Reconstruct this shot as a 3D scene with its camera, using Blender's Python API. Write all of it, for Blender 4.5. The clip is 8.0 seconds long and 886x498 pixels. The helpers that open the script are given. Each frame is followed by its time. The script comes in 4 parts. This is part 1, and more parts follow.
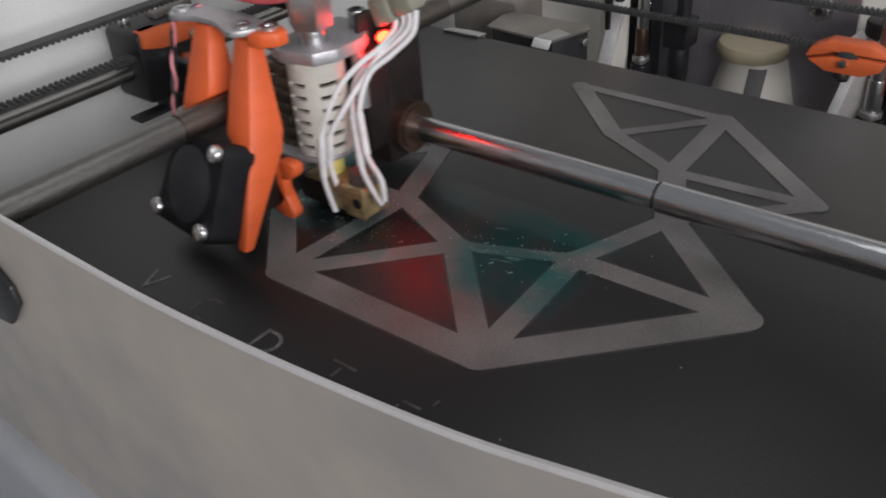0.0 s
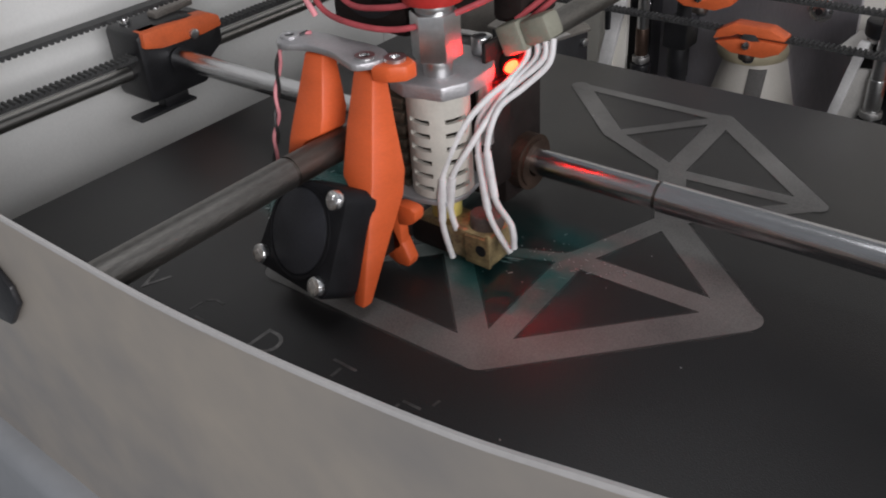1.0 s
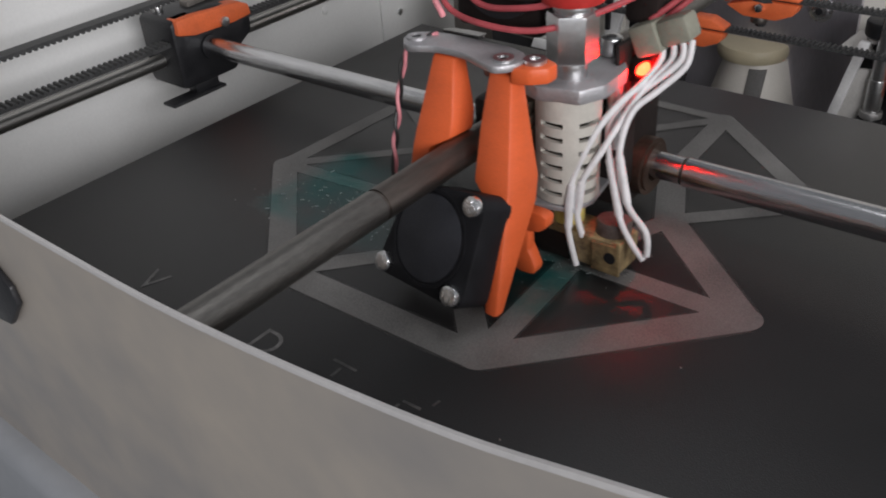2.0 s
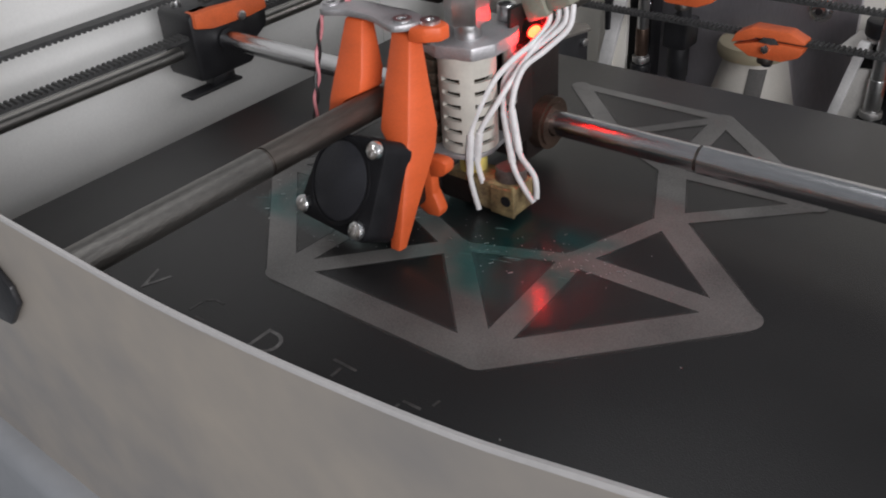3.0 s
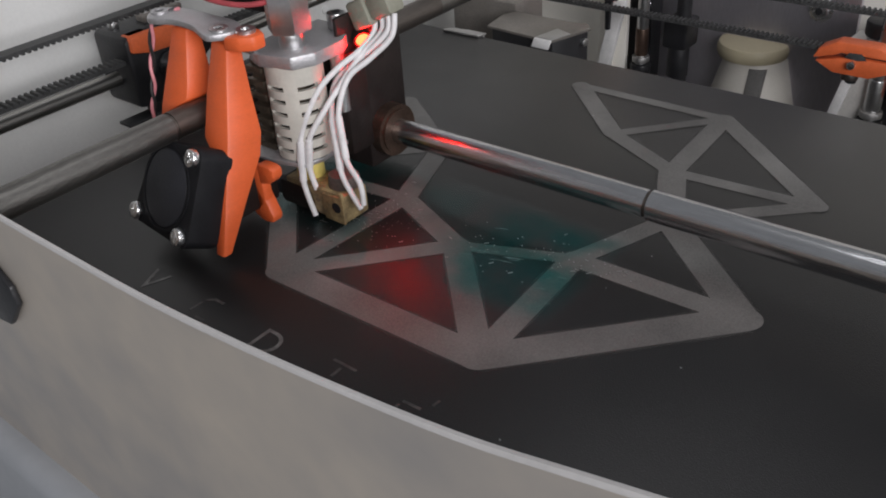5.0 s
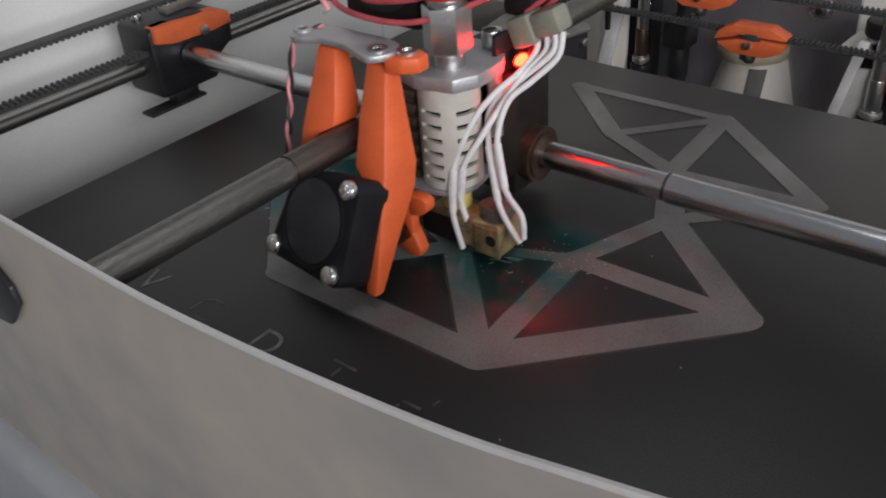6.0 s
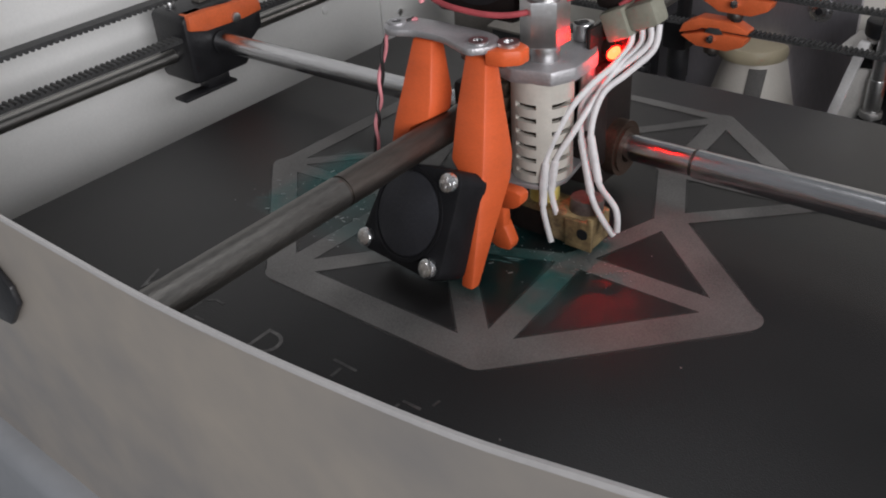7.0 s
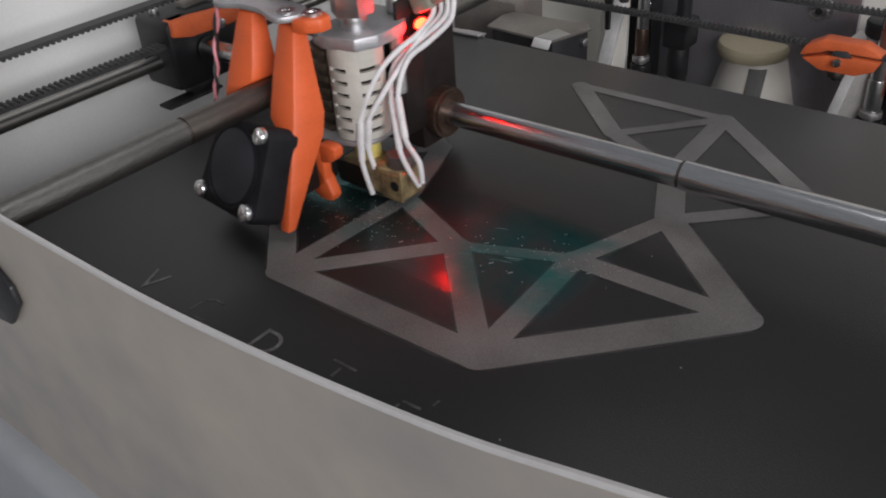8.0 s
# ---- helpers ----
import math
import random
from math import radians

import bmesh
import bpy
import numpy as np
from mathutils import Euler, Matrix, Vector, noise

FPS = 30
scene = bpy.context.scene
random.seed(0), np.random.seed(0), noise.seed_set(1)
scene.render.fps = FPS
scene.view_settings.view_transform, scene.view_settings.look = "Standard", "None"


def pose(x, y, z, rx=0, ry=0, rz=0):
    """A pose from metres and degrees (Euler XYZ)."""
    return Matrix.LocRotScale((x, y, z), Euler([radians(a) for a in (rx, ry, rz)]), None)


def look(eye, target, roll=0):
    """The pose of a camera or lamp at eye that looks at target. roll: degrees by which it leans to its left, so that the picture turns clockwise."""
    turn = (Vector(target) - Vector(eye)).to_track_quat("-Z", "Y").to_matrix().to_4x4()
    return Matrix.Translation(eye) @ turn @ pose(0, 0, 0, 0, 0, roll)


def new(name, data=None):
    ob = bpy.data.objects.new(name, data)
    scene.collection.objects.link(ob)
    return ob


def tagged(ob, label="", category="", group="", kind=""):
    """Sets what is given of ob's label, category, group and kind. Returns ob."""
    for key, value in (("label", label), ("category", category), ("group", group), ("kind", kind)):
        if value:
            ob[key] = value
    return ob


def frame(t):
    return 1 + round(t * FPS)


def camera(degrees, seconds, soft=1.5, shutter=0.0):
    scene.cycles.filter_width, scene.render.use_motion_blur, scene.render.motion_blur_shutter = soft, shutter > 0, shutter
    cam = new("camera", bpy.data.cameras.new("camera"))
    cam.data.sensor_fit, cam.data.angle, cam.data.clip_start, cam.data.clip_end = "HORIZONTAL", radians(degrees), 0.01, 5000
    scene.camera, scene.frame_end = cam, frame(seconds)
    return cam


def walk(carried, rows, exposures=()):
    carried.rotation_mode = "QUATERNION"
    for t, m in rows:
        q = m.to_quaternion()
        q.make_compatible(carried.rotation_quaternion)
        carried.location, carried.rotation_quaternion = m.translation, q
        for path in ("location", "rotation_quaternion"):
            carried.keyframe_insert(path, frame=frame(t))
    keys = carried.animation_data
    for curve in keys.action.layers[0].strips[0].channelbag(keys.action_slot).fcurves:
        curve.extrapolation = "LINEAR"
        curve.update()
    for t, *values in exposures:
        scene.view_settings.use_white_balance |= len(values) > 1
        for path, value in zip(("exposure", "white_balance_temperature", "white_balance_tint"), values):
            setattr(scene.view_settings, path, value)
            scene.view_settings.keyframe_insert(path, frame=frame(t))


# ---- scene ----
# Camera: stands still over the front panel of the printer.
cam = camera(53.27, 8.0, soft=1.9, shutter=0.3)
EYE = pose(0.2, -0.15, 0.142, 56.270, 3.602, 38.837)
walk(cam, [(0.0, EYE), (8.0, EYE)], exposures=[(0.0, 0.08), (1.0, -0.05), (1.7, -0.05), (2.8, 0.06), (3.5, 0.12), (4.2, 0.12), (5.5, -0.02), (6.5, -0.08), (7.3, -0.07), (8.0, 0.0)])

# Travel of the print head in millimetres: seconds, x, y.
TRAVEL = [
    (0.0, 0.4, -0.5), (0.1, 10.2, 5.1), (0.2, 17.5, 6.4), (0.3, 15.7, 1.7), (0.4, 14.7, -3.4), (0.5, 16.2, -6.0),
    (0.6, 26.2, -0.3), (0.7, 37.6, 5.2), (0.8, 47.8, 9.4), (0.9, 47.7, 5.2), (1.0, 46.6, -0.3), (1.1, 80.6, 24.9),
    (1.2, 67.7, 12.6), (1.3, 63.1, 6.0), (1.4, 68.5, 7.6), (1.5, 82.8, 18.3), (1.6, 66.4, 2.6), (1.7, 86.8, 16.0),
    (2.8, 34.2, 14.8), (2.9, 35.9, 20.3), (3.0, 37.1, 24.8), (3.1, 36.1, 29.0), (3.2, 27.2, 24.1), (3.3, 16.6, 19.2),
    (3.4, 6.3, 13.6), (3.5, -3.6, 8.1), (3.6, -4.9, 24.0), (3.7, -9.4, 14.2), (3.8, 2.1, 23.5), (3.9, -7.8, 11.9),
    (4.0, -20.7, -1.3), (4.1, -23.9, -2.0), (4.2, -14.2, -1.7), (5.3, -0.5, -6.5), (5.4, 3.1, 6.9), (5.5, 13.6, 3.3),
    (5.6, 24.3, 0.3), (5.7, 36.1, -4.8), (5.8, 42.5, -4.3), (5.9, 44.8, -0.6), (6.0, 46.1, 5.1), (6.1, 48.5, 9.8),
    (6.2, 59.9, 5.7), (6.3, 70.4, 1.9), (6.4, 70.5, 7.3), (6.5, 54.6, 16.6), (6.6, 47.7, 16.2), (6.7, 85.2, -5.5),
    (6.8, 63.5, 16.7), (6.9, 75.8, 8.8), (7.0, 65.1, 21.8), (7.1, 77.4, 14.3), (7.2, 71.9, 24.0), (7.3, 77.1, 26.1),
    (7.4, 38.1, 19.7), (7.5, 26.6, 23.8), (7.6, 15.8, 27.8), (7.7, 11.6, 25.6), (7.8, 10.0, 20.6), (7.9, 7.3, 17.1),
    (8.0, 3.0, 13.7),
]

# ---- light ----
world = bpy.data.worlds.new("room_light")
scene.world = world
world.use_nodes = True
bg = world.node_tree.nodes["Background"]
bg.inputs["Color"].default_value = (0.90, 0.935, 1.0, 1)
bg.inputs["Strength"].default_value = 0.212


def area(name, eye, target, w, h, power, colour):
    data = bpy.data.lights.new(name, "AREA")
    data.shape, data.size, data.size_y, data.energy, data.color = "RECTANGLE", w, h, power, colour
    ob = new(name, data)
    ob.matrix_world = look(eye, target)
    return ob


# Two added soft lamps, from the right and above; neither source is seen.
area("added_side_light", (0.80, -0.34, 0.31), (-0.14, 0.25, 0.07), 0.6, 0.3, 7.6, (0.97, 0.965, 1.0))
area("added_top_light", (0.20, 0.16, 0.95), (0.05, 0.06, 0.0), 0.32, 0.32, 1.15, (0.97, 0.97, 1.0))
scene.view_settings.exposure = 0.0

# ---- materials ----


def material(name, colour, rough=0.5, metal=0.0, vary=0.15, scale=60.0, bump=0.1, stretch=(1, 1, 1), second=None, spec=0.5, fine=900.0):
    """A surface with stains at one scale, grain at a finer one, and relief."""
    m = bpy.data.materials.new(name)
    m.use_nodes = True
    t = m.node_tree
    b = t.nodes["Principled BSDF"]
    co = t.nodes.new("ShaderNodeTexCoord")
    mp = t.nodes.new("ShaderNodeMapping")
    mp.inputs["Scale"].default_value = stretch
    t.links.new(co.outputs["Object"], mp.inputs["Vector"])
    n1 = t.nodes.new("ShaderNodeTexNoise")
    n1.inputs["Scale"].default_value, n1.inputs["Detail"].default_value = scale, 4
    n2 = t.nodes.new("ShaderNodeTexNoise")
    n2.inputs["Scale"].default_value, n2.inputs["Detail"].default_value = fine, 3
    t.links.new(mp.outputs[0], n1.inputs["Vector"])
    t.links.new(mp.outputs[0], n2.inputs["Vector"])
    ramp = t.nodes.new("ShaderNodeValToRGB")
    low = second or tuple(c * (1 - vary * 1.6) for c in colour)
    high = tuple(min(1, c * (1 + vary)) for c in colour)
    ramp.color_ramp.elements[0].color, ramp.color_ramp.elements[1].color = (*low, 1), (*high, 1)
    ramp.color_ramp.elements[0].position, ramp.color_ramp.elements[1].position = 0.3, 0.7
    mixf = t.nodes.new("ShaderNodeMath")
    mixf.operation = "MULTIPLY_ADD"
    mixf.inputs[1].default_value, mixf.inputs[2].default_value = 0.35, 0.0
    add = t.nodes.new("ShaderNodeMath")
    add.operation = "MULTIPLY_ADD"
    add.inputs[1].default_value = 0.65
    t.links.new(n2.outputs["Fac"], mixf.inputs[0])
    t.links.new(n1.outputs["Fac"], add.inputs[0])
    t.links.new(mixf.outputs[0], add.inputs[2])
    t.links.new(add.outputs[0], ramp.inputs[0])
    t.links.new(ramp.outputs[0], b.inputs["Base Color"])
    rr = t.nodes.new("ShaderNodeMapRange")
    rr.inputs["To Min"].default_value, rr.inputs["To Max"].default_value = max(0.02, rough - 0.12), min(1, rough + 0.12)
    t.links.new(n1.outputs["Fac"], rr.inputs["Value"])
    t.links.new(rr.outputs[0], b.inputs["Roughness"])
    b.inputs["Metallic"].default_value = metal
    b.inputs["Specular IOR Level"].default_value = spec
    if bump:
        bp = t.nodes.new("ShaderNodeBump")
        bp.inputs["Strength"].default_value, bp.inputs["Distance"].default_value = bump, 0.0004
        t.links.new(n2.outputs["Fac"], bp.inputs["Height"])
        t.links.new(bp.outputs[0], b.inputs["Normal"])
    return m


def glow(name, colour, strength):
    m = bpy.data.materials.new(name)
    m.use_nodes = True
    b = m.node_tree.nodes["Principled BSDF"]
    b.inputs["Base Color"].default_value = (*colour, 1)
    b.inputs["Emission Color"].default_value = (*colour, 1)
    b.inputs["Emission Strength"].default_value = strength
    return m


STEEL = material("ground_steel", (0.66, 0.66, 0.66), 0.32, 1.0, 0.12, 40, 0.12, fine=700)
CHROME = material("bright_plated_steel", (0.93, 0.93, 0.94), 0.26, 1.0, 0.08, 200, 0.3, fine=900)
STEEL_X = material("ground_steel_rod_x", (0.62, 0.62, 0.63), 0.24, 1.0, 0.2, 60, 0.3, (0.08, 1, 1), fine=1300)
STEEL_Y = material("ground_steel_rod_y", (0.40, 0.39, 0.37), 0.38, 1.0, 0.14, 60, 0.15, (1, 0.12, 1), fine=1200)
# Rod steel made darker: the dark surroundings it mirrors are put into the colour.
DARKENED_STEEL = material("steel_rod_dark_reflections", (0.23, 0.22, 0.205), 0.48, 1.0, 0.22, 70, 0.3, (1, 0.3, 1), fine=1400)
WORN = material("worn_brown_steel", (0.17, 0.15, 0.135), 0.48, 1.0, 0.25, 90, 0.2, (1, 0.2, 1), fine=900)
ALU = material("cast_aluminium", (0.52, 0.51, 0.52), 0.5, 0.75, 0.12, 120, 0.35, fine=1500)
ALU_DULL = material("dull_aluminium", (0.46, 0.45, 0.44), 0.5, 1.0, 0.15, 90, 0.2)
POLISHED = material("polished_steel_plate", (0.60, 0.575, 0.62), 0.33, 0.85, 0.1, 30, 0.05, (1, 1, 0.2))
PANEL = material("brushed_front_panel", (0.58, 0.51, 0.43), 0.5, 0.6, 0.16, 16, 0.02, (0.9, 1, 1), second=(0.43, 0.405, 0.39), fine=70)
# Paler than the panel: the highlight along its edge is put into this colour.
PANEL_EDGE = material("panel_edge_highlight", (0.64, 0.615, 0.60), 0.5, 0.3, 0.06, 60, 0.1)
LIP = material("grey_folded_lip", (0.40, 0.41, 0.43), 0.55, 0.3, 0.08, 25, 0.02, fine=120)
BLACK = material("black_plastic", (0.014, 0.014, 0.016), 0.45, 0.0, 0.25, 150, 0.3)
FAN_BLACK = material("matt_black_fan_plastic", (0.011, 0.011, 0.013), 0.62, 0.0, 0.25, 150, 0.2, spec=0.25)
RUBBER = material("belt_rubber", (0.045, 0.045, 0.045), 0.6, 0.0, 0.3, 400, 0.3)
DARK = material("dark_brown_housing", (0.016, 0.011, 0.010), 0.55, 0.0, 0.3, 120, 0.3, spec=0.3)
ORANGE = material("orange_printed_plastic", (0.74, 0.125, 0.034), 0.45, 0.0, 0.10, 45, 0.14, (1, 1, 3), fine=900)
ORANGE_CLIP = material("orange_belt_clip_plastic", (0.74, 0.145, 0.045), 0.5, 0.0, 0.12, 120, 0.2)
CREAM = material("cream_plastic_sleeve", (0.53, 0.50, 0.445), 0.5, 0.0, 0.08, 150, 0.15)
SINK = material("dark_finned_heatsink", (0.16, 0.13, 0.10), 0.5, 0.8, 0.3, 120, 0.2)
BRASS = material("tarnished_brass", (0.40, 0.30, 0.15), 0.55, 0.5, 0.3, 220, 0.5, second=(0.12, 0.08, 0.05))
DULL_BROWN = material("dull_brown_metal", (0.24, 0.22, 0.20), 0.5, 0.6, 0.2, 60, 0.2)
BRONZE = material("dark_bronze", (0.13, 0.085, 0.065), 0.4, 0.75, 0.3, 120, 0.2)
ARM = material("bare_sheet_aluminium", (0.78, 0.77, 0.76), 0.5, 0.12, 0.12, 90, 0.2)
ALU_WEB = material("pale_weathered_aluminium", (0.58, 0.56, 0.53), 0.55, 0.2, 0.12, 70, 0.2)
COPPER = material("heat_stained_copper", (0.13, 0.10, 0.09), 0.6, 0.3, 0.3, 160, 0.3)
KAPTON = material("yellow_ptfe_ring", (0.75, 0.62, 0.18), 0.4, 0.0, 0.1, 200, 0.1)
WIRE_WHITE = material("white_wire_sleeve", (0.72, 0.70, 0.70), 0.55, 0.0, 0.1, 300, 0.2)
WIRE_RED = material("red_wire", (0.42, 0.07, 0.08), 0.45, 0.0, 0.15, 200, 0.1)
WIRE_PINK = material("faded_pink_wire", (0.72, 0.27, 0.30), 0.5, 0.0, 0.15, 200, 0.1)
WIRE_BLACK = material("black_wire", (0.02, 0.018, 0.018), 0.45, 0.0, 0.2, 200, 0.1)
CONNECTOR = material("pale_green_connector", (0.24, 0.235, 0.185), 0.5, 0.0, 0.12, 150, 0.1)
RED_RING = material("red_collet", (0.45, 0.03, 0.025), 0.4, 0.0, 0.15, 200, 0.1)
WALL = material("off_white_painted_wall", (0.76, 0.755, 0.735), 0.55, 0.0, 0.05, 14, 0.1)
WALL_BACK = material("cream_painted_wall", (0.80, 0.77, 0.71), 0.55, 0.0, 0.05, 14, 0.1)
# Cream and white of the plate's reflection; the white also colours the hose.
REFLECTION_CREAM = material("cream_reflection_band", (0.44, 0.385, 0.265), 0.5, 0.0, 0.08, 60, 0.1)
WHITE = material("white_hose_and_reflection", (0.56, 0.53, 0.48), 0.5, 0.0, 0.06, 60, 0.1)
BASE = material("dark_base_sheet", (0.13, 0.125, 0.12), 0.6, 0.0, 0.2, 20, 0.1)
BED = material("black_build_sheet", (0.0135, 0.0127, 0.013), 0.36, 0.0, 0.22, 18, 0.25, spec=0.45, fine=2200)
MARK = material("grey_matt_print", (0.175, 0.168, 0.16), 0.5, 0.0, 0.2, 30, 0.2, second=(0.050, 0.047, 0.046), fine=2000)


def by_place(m):
    """Lets the stains of a surface run on from piece to piece."""
    t = m.node_tree
    place = t.nodes.new("ShaderNodeNewGeometry")
    for node in t.nodes:
        if node.type == "MAPPING":
            t.links.new(place.outputs["Position"], node.inputs["Vector"])
    return m


MARK = by_place(MARK)


def fading(m, spread):
    """Ink that thins out towards its edge: across the stroke, or all round a dot."""
    t = m.node_tree
    co = t.nodes.new("ShaderNodeTexCoord")
    off = t.nodes.new("ShaderNodeVectorMath")
    off.operation = "SUBTRACT"
    off.inputs[1].default_value = (0.5, 0.5, 0)
    t.links.new(co.outputs["Generated"], off.inputs[0])
    flat = t.nodes.new("ShaderNodeVectorMath")
    flat.operation = "MULTIPLY"
    flat.inputs[1].default_value = spread
    t.links.new(off.outputs[0], flat.inputs[0])
    away = t.nodes.new("ShaderNodeVectorMath")
    away.operation = "LENGTH"
    t.links.new(flat.outputs[0], away.inputs[0])
    n = t.nodes.new("ShaderNodeTexNoise")
    n.inputs["Scale"].default_value, n.inputs["Detail"].default_value = 160.0, 3
    t.links.new(co.outputs["Object"], n.inputs["Vector"])
    jitter = t.nodes.new("ShaderNodeMath")
    jitter.operation = "MULTIPLY_ADD"
    jitter.inputs[1].default_value = 0.10
    t.links.new(n.outputs["Fac"], jitter.inputs[0])
    t.links.new(away.outputs["Value"], jitter.inputs[2])
    fade = t.nodes.new("ShaderNodeMapRange")
    fade.inputs["From Min"].default_value, fade.inputs["From Max"].default_value = 0.30, 0.53
    fade.inputs["To Min"].default_value, fade.inputs["To Max"].default_value = 1.0, 0.0
    fade.interpolation_type = "SMOOTHSTEP"
    t.links.new(jitter.outputs[0], fade.inputs["Value"])
    t.links.new(fade.outputs[0], t.nodes["Principled BSDF"].inputs["Alpha"])
    return m


FRINGE = fading(material("thin_grey_overspray", (0.115, 0.11, 0.105), 0.6, 0.0, 0.25, 60, 0.2, fine=2000), (0, 1, 0))
LETTER = material("worn_grey_letter_print", (0.165, 0.16, 0.155), 0.6, 0.0, 0.5, 300, 0.1)
FAINT = material("faint_grey_print", (0.07, 0.068, 0.066), 0.6, 0.0, 0.45, 260, 0.1)
LED = glow("lit_red_led", (1.0, 0.0026, 0.0008), 270.0)


def film_material():
    """A hair-thin teal translucent layer with a glossy skin, patchy, tinted most towards its two ends."""
    m = material("translucent_teal_film", (0.05, 0.21, 0.21), 0.24, 0.55, 0.3, 70, 0.4, second=(0.03, 0.12, 0.13), fine=500)
    t = m.node_tree
    b = t.nodes["Principled BSDF"]
    b.inputs["Coat Weight"].default_value, b.inputs["Coat Roughness"].default_value = 0.6, 0.13
    n = t.nodes.new("ShaderNodeTexNoise")
    n.inputs["Scale"].default_value, n.inputs["Detail"].default_value = 48.0, 7
    co = t.nodes.new("ShaderNodeTexCoord")
    t.links.new(co.outputs["Object"], n.inputs["Vector"])
    r = t.nodes.new("ShaderNodeMapRange")
    r.inputs["From Min"].default_value, r.inputs["From Max"].default_value = 0.38, 0.64
    r.inputs["To Min"].default_value, r.inputs["To Max"].default_value = 0.06, 1.0
    t.links.new(n.outputs["Fac"], r.inputs["Value"])
    xyz = t.nodes.new("ShaderNodeSeparateXYZ")
    t.links.new(co.outputs["Object"], xyz.inputs[0])
    mid = t.nodes.new("ShaderNodeMath")
    mid.operation = "SUBTRACT"
    mid.inputs[1].default_value = 0.040
    t.links.new(xyz.outputs["X"], mid.inputs[0])
    away = t.nodes.new("ShaderNodeMath")
    away.operation = "ABSOLUTE"
    t.links.new(mid.outputs[0], away.inputs[0])
    thick = t.nodes.new("ShaderNodeMapRange")
    thick.inputs["From Min"].default_value, thick.inputs["From Max"].default_value = 0.008, 0.044
    thick.inputs["To Min"].default_value, thick.inputs["To Max"].default_value = 0.22, 1.0
    thick.interpolation_type = "SMOOTHSTEP"
    t.links.new(away.outputs[0], thick.inputs["Value"])
    mul = t.nodes.new("ShaderNodeMath")
    mul.operation = "MULTIPLY"
    t.links.new(r.outputs[0], mul.inputs[0])
    t.links.new(thick.outputs[0], mul.inputs[1])
    ends = t.nodes.new("ShaderNodeSeparateXYZ")
    t.links.new(co.outputs["Generated"], ends.inputs[0])
    for axis, width in (("X", 0.08), ("Y", 0.2)):
        near = t.nodes.new("ShaderNodeMath")
        near.operation = "PINGPONG"
        near.inputs[1].default_value = 0.5
        t.links.new(ends.outputs[axis], near.inputs[0])
        soft_edge = t.nodes.new("ShaderNodeMapRange")
        soft_edge.inputs["From Max"].default_value = width
        soft_edge.interpolation_type = "SMOOTHSTEP"
        t.links.new(near.outputs[0], soft_edge.inputs["Value"])
        less = t.nodes.new("ShaderNodeMath")
        less.operation = "MULTIPLY"
        t.links.new(mul.outputs[0], less.inputs[0])
        t.links.new(soft_edge.outputs[0], less.inputs[1])
        mul = less
    tint = t.nodes.new("ShaderNodeMix")
    tint.data_type = "RGBA"
    tint.inputs["A"].default_value, tint.inputs["B"].default_value = (1, 1, 1, 1), (0.18, 0.80, 0.76, 1)
    t.links.new(mul.outputs[0], tint.inputs["Factor"])
    clear = t.nodes.new("ShaderNodeBsdfTransparent")
    t.links.new(tint.outputs["Result"], clear.inputs["Color"])
    skin = t.nodes.new("ShaderNodeMath")
    skin.operation = "MULTIPLY"
    skin.inputs[1].default_value = 0.24
    t.links.new(mul.outputs[0], skin.inputs[0])
    both = t.nodes.new("ShaderNodeMixShader")
    t.links.new(skin.outputs[0], both.inputs[0])
    t.links.new(clear.outputs[0], both.inputs[1])
    t.links.new(b.outputs[0], both.inputs[2])
    wave = t.nodes.new("ShaderNodeTexNoise")
    wave.inputs["Scale"].default_value, wave.inputs["Detail"].default_value = 70.0, 2
    t.links.new(co.outputs["Object"], wave.inputs["Vector"])
    relief = t.nodes.new("ShaderNodeBump")
    relief.inputs["Strength"].default_value, relief.inputs["Distance"].default_value = 0.5, 0.0006
    t.links.new(wave.outputs["Fac"], relief.inputs["Height"])
    shine = t.nodes.new("ShaderNodeBsdfGlossy")
    shine.inputs["Color"].default_value, shine.inputs["Roughness"].default_value = (0.8, 0.95, 1.0, 1), 0.16
    t.links.new(relief.outputs[0], shine.inputs["Normal"])
    coat = t.nodes.new("ShaderNodeMixShader")
    coat.inputs[0].default_value = 0.020
    t.links.new(both.outputs[0], coat.inputs[1])
    t.links.new(shine.outputs[0], coat.inputs[2])
    t.links.new(coat.outputs[0], t.nodes["Material Output"].inputs["Surface"])
    return m


FILM = film_material()
STRAND = material("pale_teal_strand", (0.16, 0.27, 0.26), 0.3, 0.0, 0.2, 200, 0.1)

# ---- geometry helpers, in millimetres ----


def solid(name, bm, mat, label="", parent=None, smooth=35.0):
    """Links a bmesh, drawn in millimetres, as one mesh object in metres."""
    bmesh.ops.recalc_face_normals(bm, faces=bm.faces)
    me = bpy.data.meshes.new(name)
    bm.transform(Matrix.Scale(0.001, 4))
    bm.to_mesh(me)
    bm.free()
    me.materials.append(mat)
    if smooth:
        me.shade_smooth()
        me.set_sharp_from_angle(angle=radians(smooth))
    ob = new(name, me)
    if parent is not None:
        ob.parent = parent
    if label:
        ob["label"] = label
    return ob


def part(name, bm, mat, parent, label=""):
    return solid(name, bm, mat, label, parent)


def thing(name, label, category, group="", kind=""):
    return tagged(new(name), label, category, group, kind)


